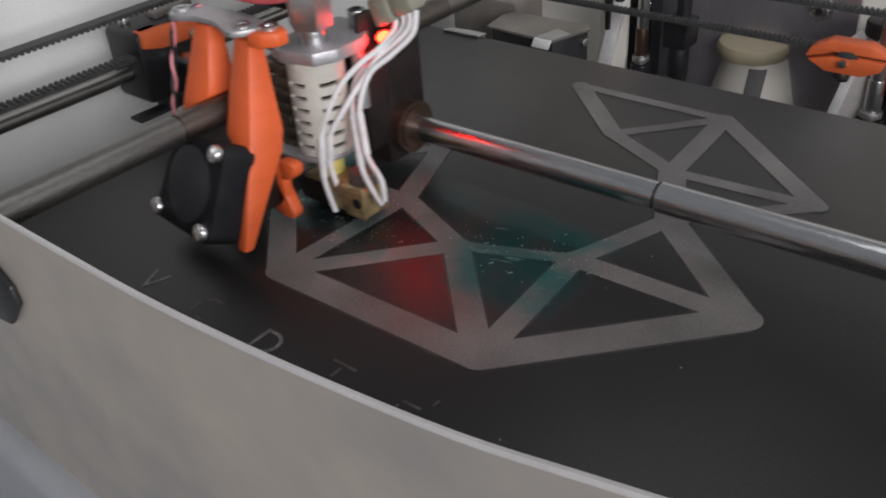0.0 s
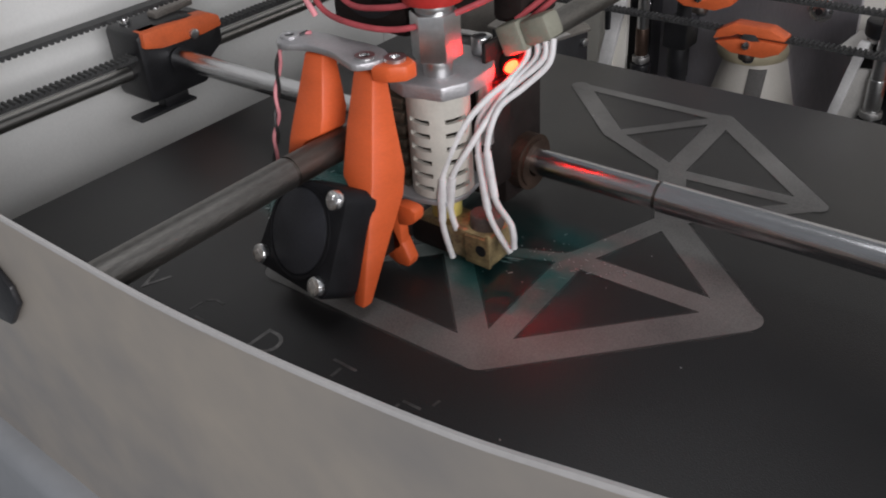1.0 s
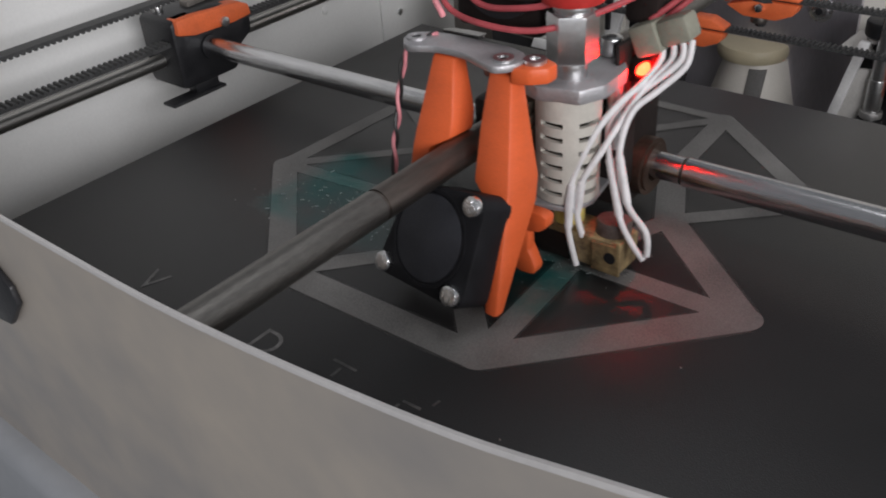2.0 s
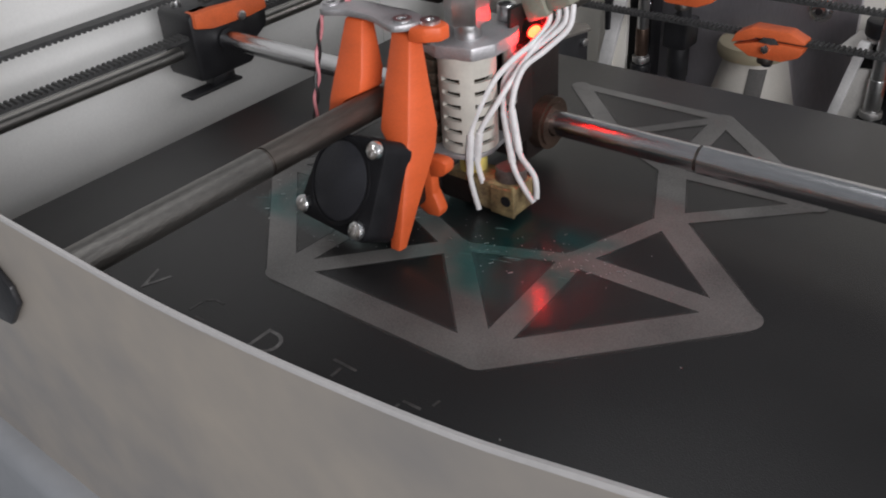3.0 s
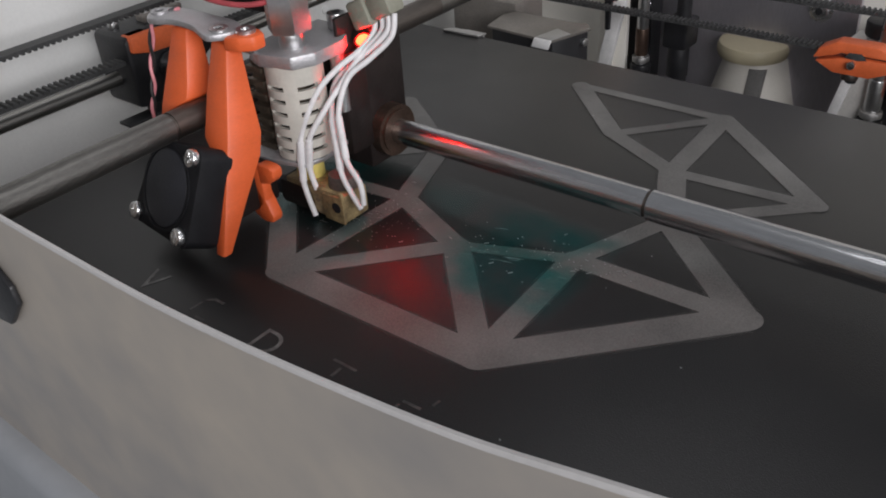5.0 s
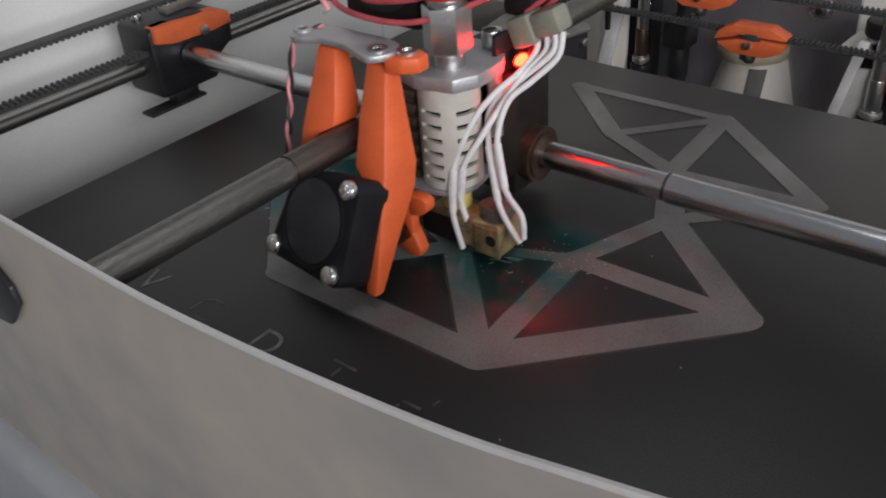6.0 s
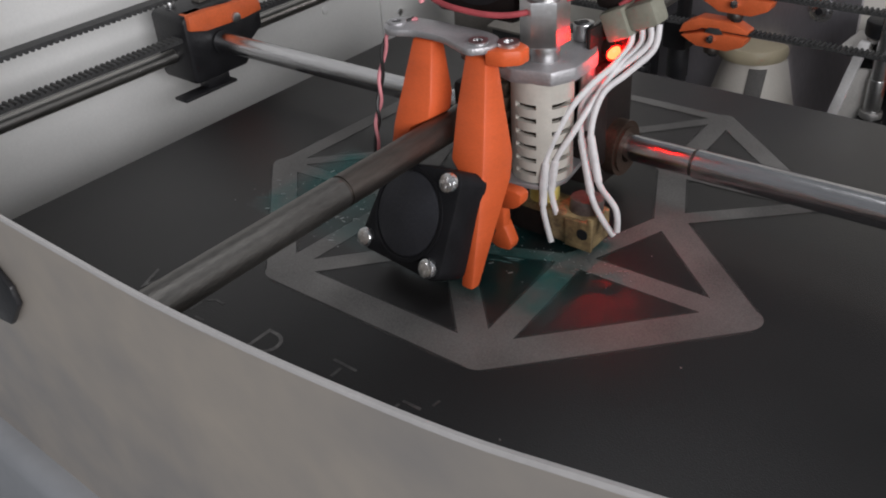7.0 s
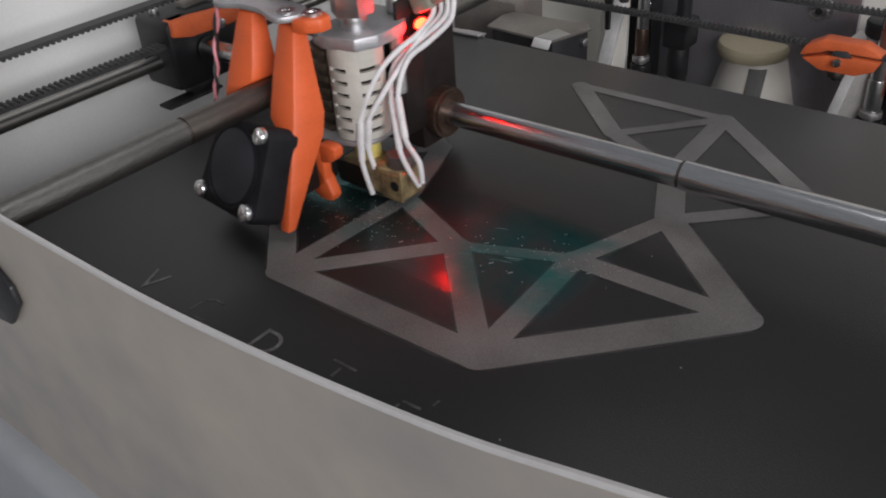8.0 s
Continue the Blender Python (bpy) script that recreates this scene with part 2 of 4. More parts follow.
def box(bm, lo, hi, bevel=0.0, m=None, seg=2):
    lo, hi = Vector(lo), Vector(hi)
    r = bmesh.ops.create_cube(bm, size=1.0)
    size, mid = hi - lo, (hi + lo) / 2
    for v in r["verts"]:
        v.co = Vector((v.co.x * size.x, v.co.y * size.y, v.co.z * size.z)) + mid
    vs = r["verts"]
    if bevel:
        es = list({e for v in vs for e in v.link_edges})
        out = bmesh.ops.bevel(bm, geom=es, offset=bevel, segments=seg, affect="EDGES", profile=0.5)
        vs = list({v for f in out["faces"] for v in f.verts} | {v for v in vs if v.is_valid})
    if m is not None:
        bmesh.ops.transform(bm, matrix=m, verts=vs)
    return bm


def B():
    return bmesh.new()


def cyl(bm, a, b, r, seg=24, r2=None, bevel=0.0):
    a, b = Vector(a), Vector(b)
    d = b - a
    q = d.to_track_quat("Z", "Y").to_matrix().to_4x4()
    out = bmesh.ops.create_cone(bm, cap_ends=True, segments=seg, radius1=r, radius2=r if r2 is None else r2, depth=d.length)
    vs = out["verts"]
    bmesh.ops.transform(bm, matrix=Matrix.Translation((a + b) / 2) @ q, verts=vs)
    if bevel:
        es = [e for e in {e for v in vs for e in v.link_edges} if any(len(f.verts) > 4 for f in e.link_faces)]
        bmesh.ops.bevel(bm, geom=es, offset=bevel, segments=2, affect="EDGES", profile=0.5)
    return bm


def ring(bm, a, b, r_out, r_in, seg=32):
    """A tube with a wall from a to b."""
    a, b = Vector(a), Vector(b)
    q = (b - a).to_track_quat("Z", "Y").to_matrix()
    loops = []
    for c, r in ((a, r_in), (a, r_out), (b, r_out), (b, r_in)):
        loops.append([bm.verts.new(c + q @ Vector((r * math.cos(2 * math.pi * i / seg), r * math.sin(2 * math.pi * i / seg), 0))) for i in range(seg)])
    for k in range(4):
        p, n = loops[k], loops[(k + 1) % 4]
        for i in range(seg):
            bm.faces.new((p[i], p[(i + 1) % seg], n[(i + 1) % seg], n[i]))
    return bm


def prism(bm, outline, way, bevel=0.0):
    """A flat outline in space, thickened by the vector way."""
    way = Vector(way)
    a = [bm.verts.new(Vector(p)) for p in outline]
    b = [bm.verts.new(Vector(p) + way) for p in outline]
    n = len(a)
    fs = [bm.faces.new(a), bm.faces.new(list(reversed(b)))]
    fs += [bm.faces.new((a[i], b[i], b[(i + 1) % n], a[(i + 1) % n])) for i in range(n)]
    if bevel:
        bmesh.ops.recalc_face_normals(bm, faces=fs)
        es = list({e for f in fs for e in f.edges})
        bmesh.ops.bevel(bm, geom=es, offset=bevel, segments=2, affect="EDGES", profile=0.5)
    return bm


def loft(bm, a, b, bevel=0.0):
    """A closed body between two outlines of as many points."""
    va, vb = [bm.verts.new(Vector(p)) for p in a], [bm.verts.new(Vector(p)) for p in b]
    n = len(va)
    fs = [bm.faces.new(va), bm.faces.new(list(reversed(vb)))]
    fs += [bm.faces.new((va[i], vb[i], vb[(i + 1) % n], va[(i + 1) % n])) for i in range(n)]
    if bevel:
        bmesh.ops.recalc_face_normals(bm, faces=fs)
        es = list({e for f in fs for e in f.edges})
        bmesh.ops.bevel(bm, geom=es, offset=bevel, segments=2, affect="EDGES", profile=0.5)
    return bm


def curve_points(pts, steps=8):
    """A smooth line through the given points."""
    pts = [Vector(p) for p in pts]
    out = []
    for i in range(len(pts) - 1):
        p0, p1, p2, p3 = pts[max(0, i - 1)], pts[i], pts[i + 1], pts[min(len(pts) - 1, i + 2)]
        for k in range(steps):
            t = k / steps
            out.append(0.5 * (2 * p1 + (p2 - p0) * t + (2 * p0 - 5 * p1 + 4 * p2 - p3) * t * t + (3 * p1 - p0 - 3 * p2 + p3) * t ** 3))
    return out + [pts[-1]]


def wire(bm, pts, r, seg=10, steps=8):
    path = curve_points(pts, steps)
    loops, up = [], Vector((0.31, 0.52, 0.8))
    for i, p in enumerate(path):
        d = (path[min(i + 1, len(path) - 1)] - path[max(i - 1, 0)]).normalized()
        s = d.cross(up).normalized()
        up = s.cross(d).normalized()
        loops.append([bm.verts.new(p + r * (math.cos(2 * math.pi * k / seg) * s + math.sin(2 * math.pi * k / seg) * up)) for k in range(seg)])
    for p, n in zip(loops, loops[1:]):
        for k in range(seg):
            bm.faces.new((p[k], p[(k + 1) % seg], n[(k + 1) % seg], n[k]))
    bm.faces.new(loops[0]), bm.faces.new(list(reversed(loops[-1])))
    return bm


# ---- the printer's case ----
BED_L, BED_R, BED_F, BED_B = -69.0, 193.0, -62.0, 154.0


def case():
    tagged(solid("wall_left", box(B(), (-152, -120, -160), (-145, 345, 200)), WALL), "off-white painted inner side wall of the printer case", "wall", kind="structure")
    # The right wall is out of view, cut low to let the side lamp in.
    tagged(solid("wall_right", box(B(), (330, -120, -160), (337, 345, 55)), WALL), "off-white painted inner side wall of the printer case", "wall", kind="structure")
    tagged(solid("wall_back", box(B(), (-145, 338, -160), (330, 345, 200)), WALL_BACK), "cream painted inner back wall of the printer case", "wall", kind="structure")
    tagged(solid("floor", box(B(), (-152, -120, -167), (337, 345, -160)), BASE), "dark base sheet inside the printer case", "floor", kind="structure")
    # Unseen board, added to block room light from the side wall's front.
    tagged(solid("front_light_blocker", box(B(), (-152, -92, 52), (-10, -85, 200)), WALL), "unseen board added to shade the front of the side wall", "wall", kind="structure")
    # front panel: a plate, its upper edge curved up to one side to fit the camera's view
    xs = [-260, -120, 0, 40, 70, 95, 120, 145, 165, 190, 230, 300, 337]
    zs = [49, 49, 49, 49, 49.3, 51, 53.8, 57.6, 62.5, 69, 80, 98, 106]
    top = curve_points([(x, -88, z) for x, z in zip(xs, zs)], 4)
    panel = thing("front_panel", "brushed grey metal front panel, upper edge curved to fit the view", "panel", kind="structure")
    part("sheet", prism(B(), [(-260, -88, -46), (337, -88, -46)] + [p - Vector((0, 0, 0.8)) for p in reversed(top)], (0, 1.0, 0)), PANEL, panel)
    bm, loops = B(), []
    for p in top:
        loops.append([bm.verts.new(p + Vector((0, dy, dz))) for dy, dz in ((-0.1, -1.0), (-0.08, -0.45), (0.15, -0.1), (0.8, -0.1), (1.1, -0.45), (1.1, -1.0))])
    for p, n in zip(loops, loops[1:]):
        for k in range(6):
            bm.faces.new((p[k], p[(k + 1) % 6], n[(k + 1) % 6], n[k]))
    bm.faces.new(loops[0]), bm.faces.new(list(reversed(loops[-1])))
    part("edge_highlight", bm, PANEL_EDGE, panel, "rounded edge with its highlight put into the colour")
    part("lower_fold", box(B(), (-260, -96, -160), (337, -82, -46), 5.5, seg=5), LIP, panel, "pale folded lower lip")
    part("plug", prism(B(), [(-6, -88.2, 12), (-8, -88.2, 31), (9, -88.2, 32.5), (14.5, -88.2, 28.5), (15, -88.2, 23.5), (6, -88.2, 14)], (0, -1.6, 0), 0.5), BLACK, panel, "black rubber plug")


def side_wall_details():
    p = thing("wall_panel_joint", "off-white sheet panel screwed over the side wall", "panel")
    part("sheet", box(B(), (-145, 205, -75), (-143.9, 337, 60), 0.4), WALL, p)
    part("screw", cyl(B(), (-144, 220, -26.4), (-142.6, 220, -26.4), 1.9, 14, bevel=0.4), STEEL, p)
    r = thing("wall_rivet", "small round painted rivet in the side wall", "rivet")
    part("head", cyl(B(), (-145.2, 163.3, -8.6), (-144.2, 163.3, -8.6), 2.2, 18, bevel=0.4), WALL, r)


# ---- the build plate ----


def sheet(bm, pts):
    """One flat face, for what is itself flat."""
    bm.faces.new([bm.verts.new(Vector(p)) for p in pts])
    return bm


def inked(name, a, b, w, z, mat, plate, label=""):
    """A flat printed stroke with its own axis, so that its edges can fade."""
    a, b = Vector((*a, z)), Vector((*b, z))
    d, n = b - a, (b - a).length / 2
    ob = part(name, sheet(B(), [(-n, -w / 2, 0), (n, -w / 2, 0), (n, w / 2, 0), (-n, w / 2, 0)]), mat, plate, label)
    ob.matrix_local = Matrix.Translation((a + b) / 2 * 0.001) @ Matrix.Rotation(math.atan2(d.y, d.x), 4, "Z")


def stroke(bm, a, b, w, z0=0.0, z1=0.12):
    a, b = Vector((*a, 0)), Vector((*b, 0))
    d = (b - a).normalized()
    s = Vector((-d.y, d.x, 0)).normalized() * (w / 2)
    prism(bm, [(p.x, p.y, z0) for p in (a - s, b - s, b + s, a + s)], (0, 0, z1 - z0))


def build_plate():
    plate = thing("build_plate", "black textured build sheet on a flat heated plate", "build plate")
    part("sheet", box(B(), (BED_L, BED_F, -1.2), (BED_R, BED_B, 0), 0.3), BED, plate)
    part("glass", box(B(), (BED_L + 1.5, BED_F + 1.5, -5.0), (BED_R - 1.5, BED_B - 1.5, -1.2), 0.4), BLACK, plate, "dark plate below")
    # faceted line emblem: joints of its strokes, then the strokes with their widths
    at = {"a": (27.5, -23.8), "b": (-20, 21.5), "c": (-17, 84), "d": (19, 60), "e": (31, 26.5), "f": (61.5, 13.9), "g": (96.5, -22), "h": (93.5, 26.6),
          "i": (106, 59.5), "j": (142.5, 27.5), "k": (93.5, 86.2), "l": (64, 100.3), "m": (32.5, 130), "n": (91.5, 130.5), "o": (138.5, 89.5)}
    lines = [("a", "b", 9), ("b", "c", 7), ("c", "d", 7), ("b", "d", 5), ("b", "e", 6), ("d", "e", 8), ("e", "a", 7), ("e", "f", 7.5), ("a", "f", 7), ("f", "g", 8.5), ("a", "g", 10),
             ("g", "h", 8), ("f", "h", 5), ("h", "i", 7), ("h", "j", 7.5), ("i", "j", 9.5), ("g", "j", 10.5), ("i", "k", 9.5), ("k", "l", 6.5), ("l", "m", 7.4), ("m", "n", 5.0), ("l", "n", 5),
             ("k", "n", 7.5), ("n", "o", 7.2), ("k", "o", 5.5), ("i", "o", 6)]
    for count, (p, q, w) in enumerate(lines):
        inked("emblem_fringe", at[p], at[q], w * 1.26, 0.05 + 0.002 * count, FRINGE, plate, "thin grey overspray" if count == 0 else "")
        inked("emblem_stroke", at[p], at[q], w * 0.92, 0.12 + 0.002 * count, MARK, plate, "grey matt printed stroke" if count == 0 else "")
    for count, (k, (x, y)) in enumerate(at.items()):
        w = max(q[2] for q in lines if k in q[:2])
        r = w * 0.455
        ob = part("emblem_joint", sheet(B(), [(r * math.cos(2 * math.pi * i / 28), r * math.sin(2 * math.pi * i / 28), 0) for i in range(28)]), MARK, plate)
        ob.location = (x * 0.001, y * 0.001, 0.00018 + 0.000002 * count)
    # worn lettering along the front margin: two letters drawn, plain bars stand in for the rest
    for text, x in (("V", -3.9), ("D", 44.0)):
        cu = bpy.data.curves.new("letter", "FONT")
        cu.body, cu.size, cu.offset = text, 0.0124, -0.00004
        tmp = bpy.data.objects.new("letter_outline", cu)
        me = bpy.data.meshes.new_from_object(tmp)
        bpy.data.objects.remove(tmp)
        me.materials.append(LETTER)
        ob = new("letter", me)
        ob.parent, ob.location = plate, (x * 0.001, -0.0522, 0.0001)
        ob["label"] = "worn pale grey printed letter"
    for a, b, w in (((20.6, -45.4), (22.8, -43.8), 0.9), ((22.8, -43.8), (26.4, -43.8), 0.9), ((20.4, -50.8), (20.5, -46.6), 0.8), ((24.0, -51.8), (27.4, -51.6), 0.8),
                    ((67.6, -42.9), (75.2, -42.9), 0.9), ((71.4, -47.8), (71.4, -44.2), 0.9), ((91.4, -44.2), (96.6, -43.9), 0.9), ((91.2, -48.6), (91.3, -45.4), 0.8),
                    ((98.2, -41.6), (98.4, -39.2), 0.8), ((114.6, -43.6), (121.4, -43.6), 0.9), ((114.7, -48.9), (114.7, -45.0), 0.8)):
        bm = B()
        stroke(bm, a, b, w, 0.0, 0.1)
        part("faint_bar", bm, FAINT, plate, "faint grey bar standing in for part of a letter")


def printed_film():
    film = thing("printed_film", "thin translucent teal first layer on the black sheet", "printed layer")
    rng = random.Random(5)
    lo, hi = Vector((-10, -5.5, 0.26)), Vector((104, 44, 0.26))
    pts = []
    for (ax, ay), (bx, by), n in (((lo.x, lo.y), (hi.x, lo.y), 40), ((hi.x, lo.y), (hi.x, hi.y), 18), ((hi.x, hi.y), (lo.x, hi.y), 40), ((lo.x, hi.y), (lo.x, lo.y), 18)):
        for i in range(n):
            k = i / n
            pts.append((ax + (bx - ax) * k + rng.uniform(-0.7, 0.7), ay + (by - ay) * k + rng.uniform(-0.7, 0.7), 0.26))
    part("layer", sheet(B(), pts), FILM, film)
    for x0, y0, n in ((72, 17, 12), (96, 12, 3), (-4, 4, 5), (6, 24, 4)):
        for i in range(n):
            x, y, d = x0 + rng.gauss(0, 5), y0 + rng.gauss(0, 4), rng.uniform(0.4, 1.4)
            part("strand", wire(B(), [(x, y, 0.36), (x + 2 * d, y + 0.9 * d, 0.4), (x + 4 * d, y + 1.5 * d, 0.36)], 0.06, 5, 2), STRAND, film)
    bm = B()
    for i in range(230):
        x, y = rng.choice(((94, 26), (70, 20), (36, 14), (26, 10), (26, 8), (0, 8)))
        x, y, a = x + rng.gauss(0, 9), y + rng.gauss(0, 7), rng.gauss(0.5, 0.35)
        n, w = rng.choice((0.08, 0.1, 0.12, 0.16, 0.2, 0.7)), rng.uniform(0.05, 0.09)
        box(bm, (-n, -w, 0.75), (n, w, 0.9), 0, Matrix.Translation((x, y, 0)) @ Matrix.Rotation(a, 4, "Z"))
    for x, y in ((138.1, 2.1), (116.9, -41.2), (50.5, 109.3)):
        box(bm, (x - 0.2, y - 0.15, 0), (x + 0.2, y + 0.15, 0.25), 0)
    tagged(part("fleck", bm, STEEL, film, "tiny pale plastic flecks"), kind="stuff")


# ---- the gantry ----
ROD_A = (-6.8, 35.8, 4.2)   # x at rest, z, radius: runs front to back, moves in x
ROD_B = (45.0, 15.3, 3.9)   # y at rest, z, radius: runs side to side, moves in y


def rod_front_back():
    x, z, r = ROD_A
    rod = thing("cross_rod", "steel cross rod with dull brown worn middle", "rod", "cross rods of the print head")
    part("bare_end", cyl(B(), (x, -84, z), (x, -25, z), r, 40), DARKENED_STEEL, rod, "ground steel, dark reflections put into its colour")
    part("groove", cyl(B(), (x, -25, z), (x, -24, z), r - 0.35, 40), WORN, rod)
    part("worn_middle", cyl(B(), (x, -24, z), (x, 95, z), r, 40), WORN, rod, "brown worn steel")
    part("bare_end", cyl(B(), (x, 95, z), (x, 250, z), r, 40), DARKENED_STEEL, rod)
    return rod


def rod_side_side():
    y, z, r = ROD_B
    def at(x):
        return (x, y, z + 0.014 * (x - 20))
    rod = thing("cross_rod", "bright ground steel cross rod with a scored ring", "rod", "cross rods of the print head")
    for name, a, b, less, mat in (("worn_middle", -112, 108.5, -0.1, STEEL_X), ("groove", 108.5, 109.6, 0.3, WORN),
                                  ("bare_end", 109.6, 300, -0.4, STEEL_X)):
        part(name, cyl(B(), at(a), at(b), r - less, 40), mat, rod)
    return rod


def left_rail():
    rail = thing("side_rail", "dark steel slide rail along the side wall", "rail")
    part("shaft", cyl(B(), (-117, -100, 10.5), (-117, 330, 10.5), 2.9, 32), STEEL_Y, rail)


def toothed_belt(name, label, axis, at, z, lo, hi, face, pitch=3.0):
    """A belt 6 mm wide along x or y, its teeth up (face 1) or down (-1)."""
    belt = thing(name, label, "belt", "toothed drive belts")
    bm, w = B(), 3.0
    if axis == "y":
        box(bm, (at - w, lo, z - 0.5), (at + w, hi, z + 0.5))
    else:
        box(bm, (lo, at - w, z - 0.5), (hi, at + w, z + 0.5))
    part("band", bm, RUBBER, belt)
    bm, n = B(), int((hi - lo) / pitch)
    for i in range(n):
        c = lo + pitch * (i + 0.5)
        shape = [(c - 0.36 * pitch, z + face * 0.5), (c + 0.36 * pitch, z + face * 0.5), (c + 0.2 * pitch, z + face * 1.5), (c - 0.2 * pitch, z + face * 1.5)]
        if axis == "y":
            prism(bm, [(at - w, u, v) for u, v in shape], (2 * w, 0, 0))
        else:
            prism(bm, [(u, at - w, v) for u, v in shape], (0, 2 * w, 0))
    tagged(part("teeth", bm, RUBBER, belt), kind="stuff")
    return belt


def slider_block():
    """Rides the side rail; holds the end of the side-to-side rod. Drawn at rest, the rod at y = 45."""
    s = thing("slider_block", "black plastic slider block with an orange belt clip", "slider")
    side = [(28, 0.5), (30, -0.8), (56, -0.8), (58, 1), (60, 8), (68, 13), (68.6, 23), (66, 26), (52, 28.8), (30, 28.8), (28, 27)]
    part("body", prism(B(), [(-105.5, y, z) for y, z in side], (-22.5, 0, 0), 1.6), BLACK, s)
    part("sensor_flag", box(B(), (-112, 20.2, -5.4), (-104, 48, -4.0), 0.6), BLACK, s, "thin dark flag plate")
    part("flag_stem", box(B(), (-112, 34, -4.6), (-106, 46, 0), 0.6), BLACK, s)
    clip = part("belt_clip", prism(B(), [(-103.5, y, z) for y, z in ((29.4, 22.6), (30, 28.8), (40, 28.8), (62, 27.6), (67, 25.2), (67.6, 20.6), (58, 19.8), (50, 20.0), (38, 20.4))], (-8, 0, 0), 1.0), ORANGE_CLIP, s, "orange belt clip")
    part("clip_screw", cyl(B(), (-104.0, 52.6, 22), (-101.9, 52.6, 22), 2.1, 16, bevel=0.5), STEEL, clip)
    part("top_screw", cyl(B(), (-121, 34, 28.4), (-121, 34, 31.6), 2.2, 16, bevel=0.6), STEEL, s)
    part("top_screw", cyl(B(), (-119, 48, 28.4), (-119, 48, 32.5), 1.6, 16, bevel=0.4), STEEL, s)
    part("top_bracket", prism(B(), [(-114, 44, 28.6), (-120, 44, 28.6), (-124, 62, 28.6), (-116, 64, 28.6)], (0, 0, 2.6), 0.5), DULL_BROWN, s, "small dull metal bracket")
    bm = B()
    ring(bm, (-106, 45, 13.55), (-104.4, 45, 13.55), 5.0, 3.9)
    part("rod_collar", bm, BLACK, s)
    return s


def belt_clip(name, x, z, label):
    c = thing(name, label, "belt clip", "orange belt clips at the back")
    part("jaw", prism(B(), [(x - 18, 261, z - 4), (x - 16, 261, z + 1), (x - 8, 261, z + 5.5), (x + 10, 261, z + 5.5), (x + 18, 261, z + 2), (x + 18, 261, z + 0.4), (x - 6, 261, z + 0.4), (x - 8, 261, z - 1)], (0, 9, 0), 0.7), ORANGE_CLIP, c, "upper jaw")
    part("jaw", prism(B(), [(x - 17, 261, z - 5), (x - 6, 261, z - 2), (x + 2, 261, z - 0.8), (x + 18, 261, z - 1), (x + 16, 261, z - 6), (x + 8, 261, z - 9.5), (x - 8, 261, z - 9.5)], (0, 9, 0), 0.7), ORANGE_CLIP, c, "lower jaw")
    part("belt_slot", prism(B(), [(x - 4, 261.2, z - 1.2), (x - 2, 261.2, z + 1.4), (x + 3.5, 261.2, z + 1.7), (x + 6, 261.2, z - 1.0), (x + 2, 261.2, z - 1.8)], (0, -0.6, 0), 0.15), RUBBER, c, "dark slot round the belt end")
    part("screw", cyl(B(), (x, 262, z - 4.0), (x, 258.8, z - 4.0), 2.1, 6, bevel=0.3), CHROME, c)
    part("spring", cyl(B(), (x - 1, 265, z - 9), (x - 1, 265, z - 12.5), 4.0, 20, bevel=0.5), WORN, c)
    part("nut", cyl(B(), (x, 265, z - 9), (x, 265, z - 14), 2.6, 6), BLACK, c)
    return c


# ---- behind the build plate ----


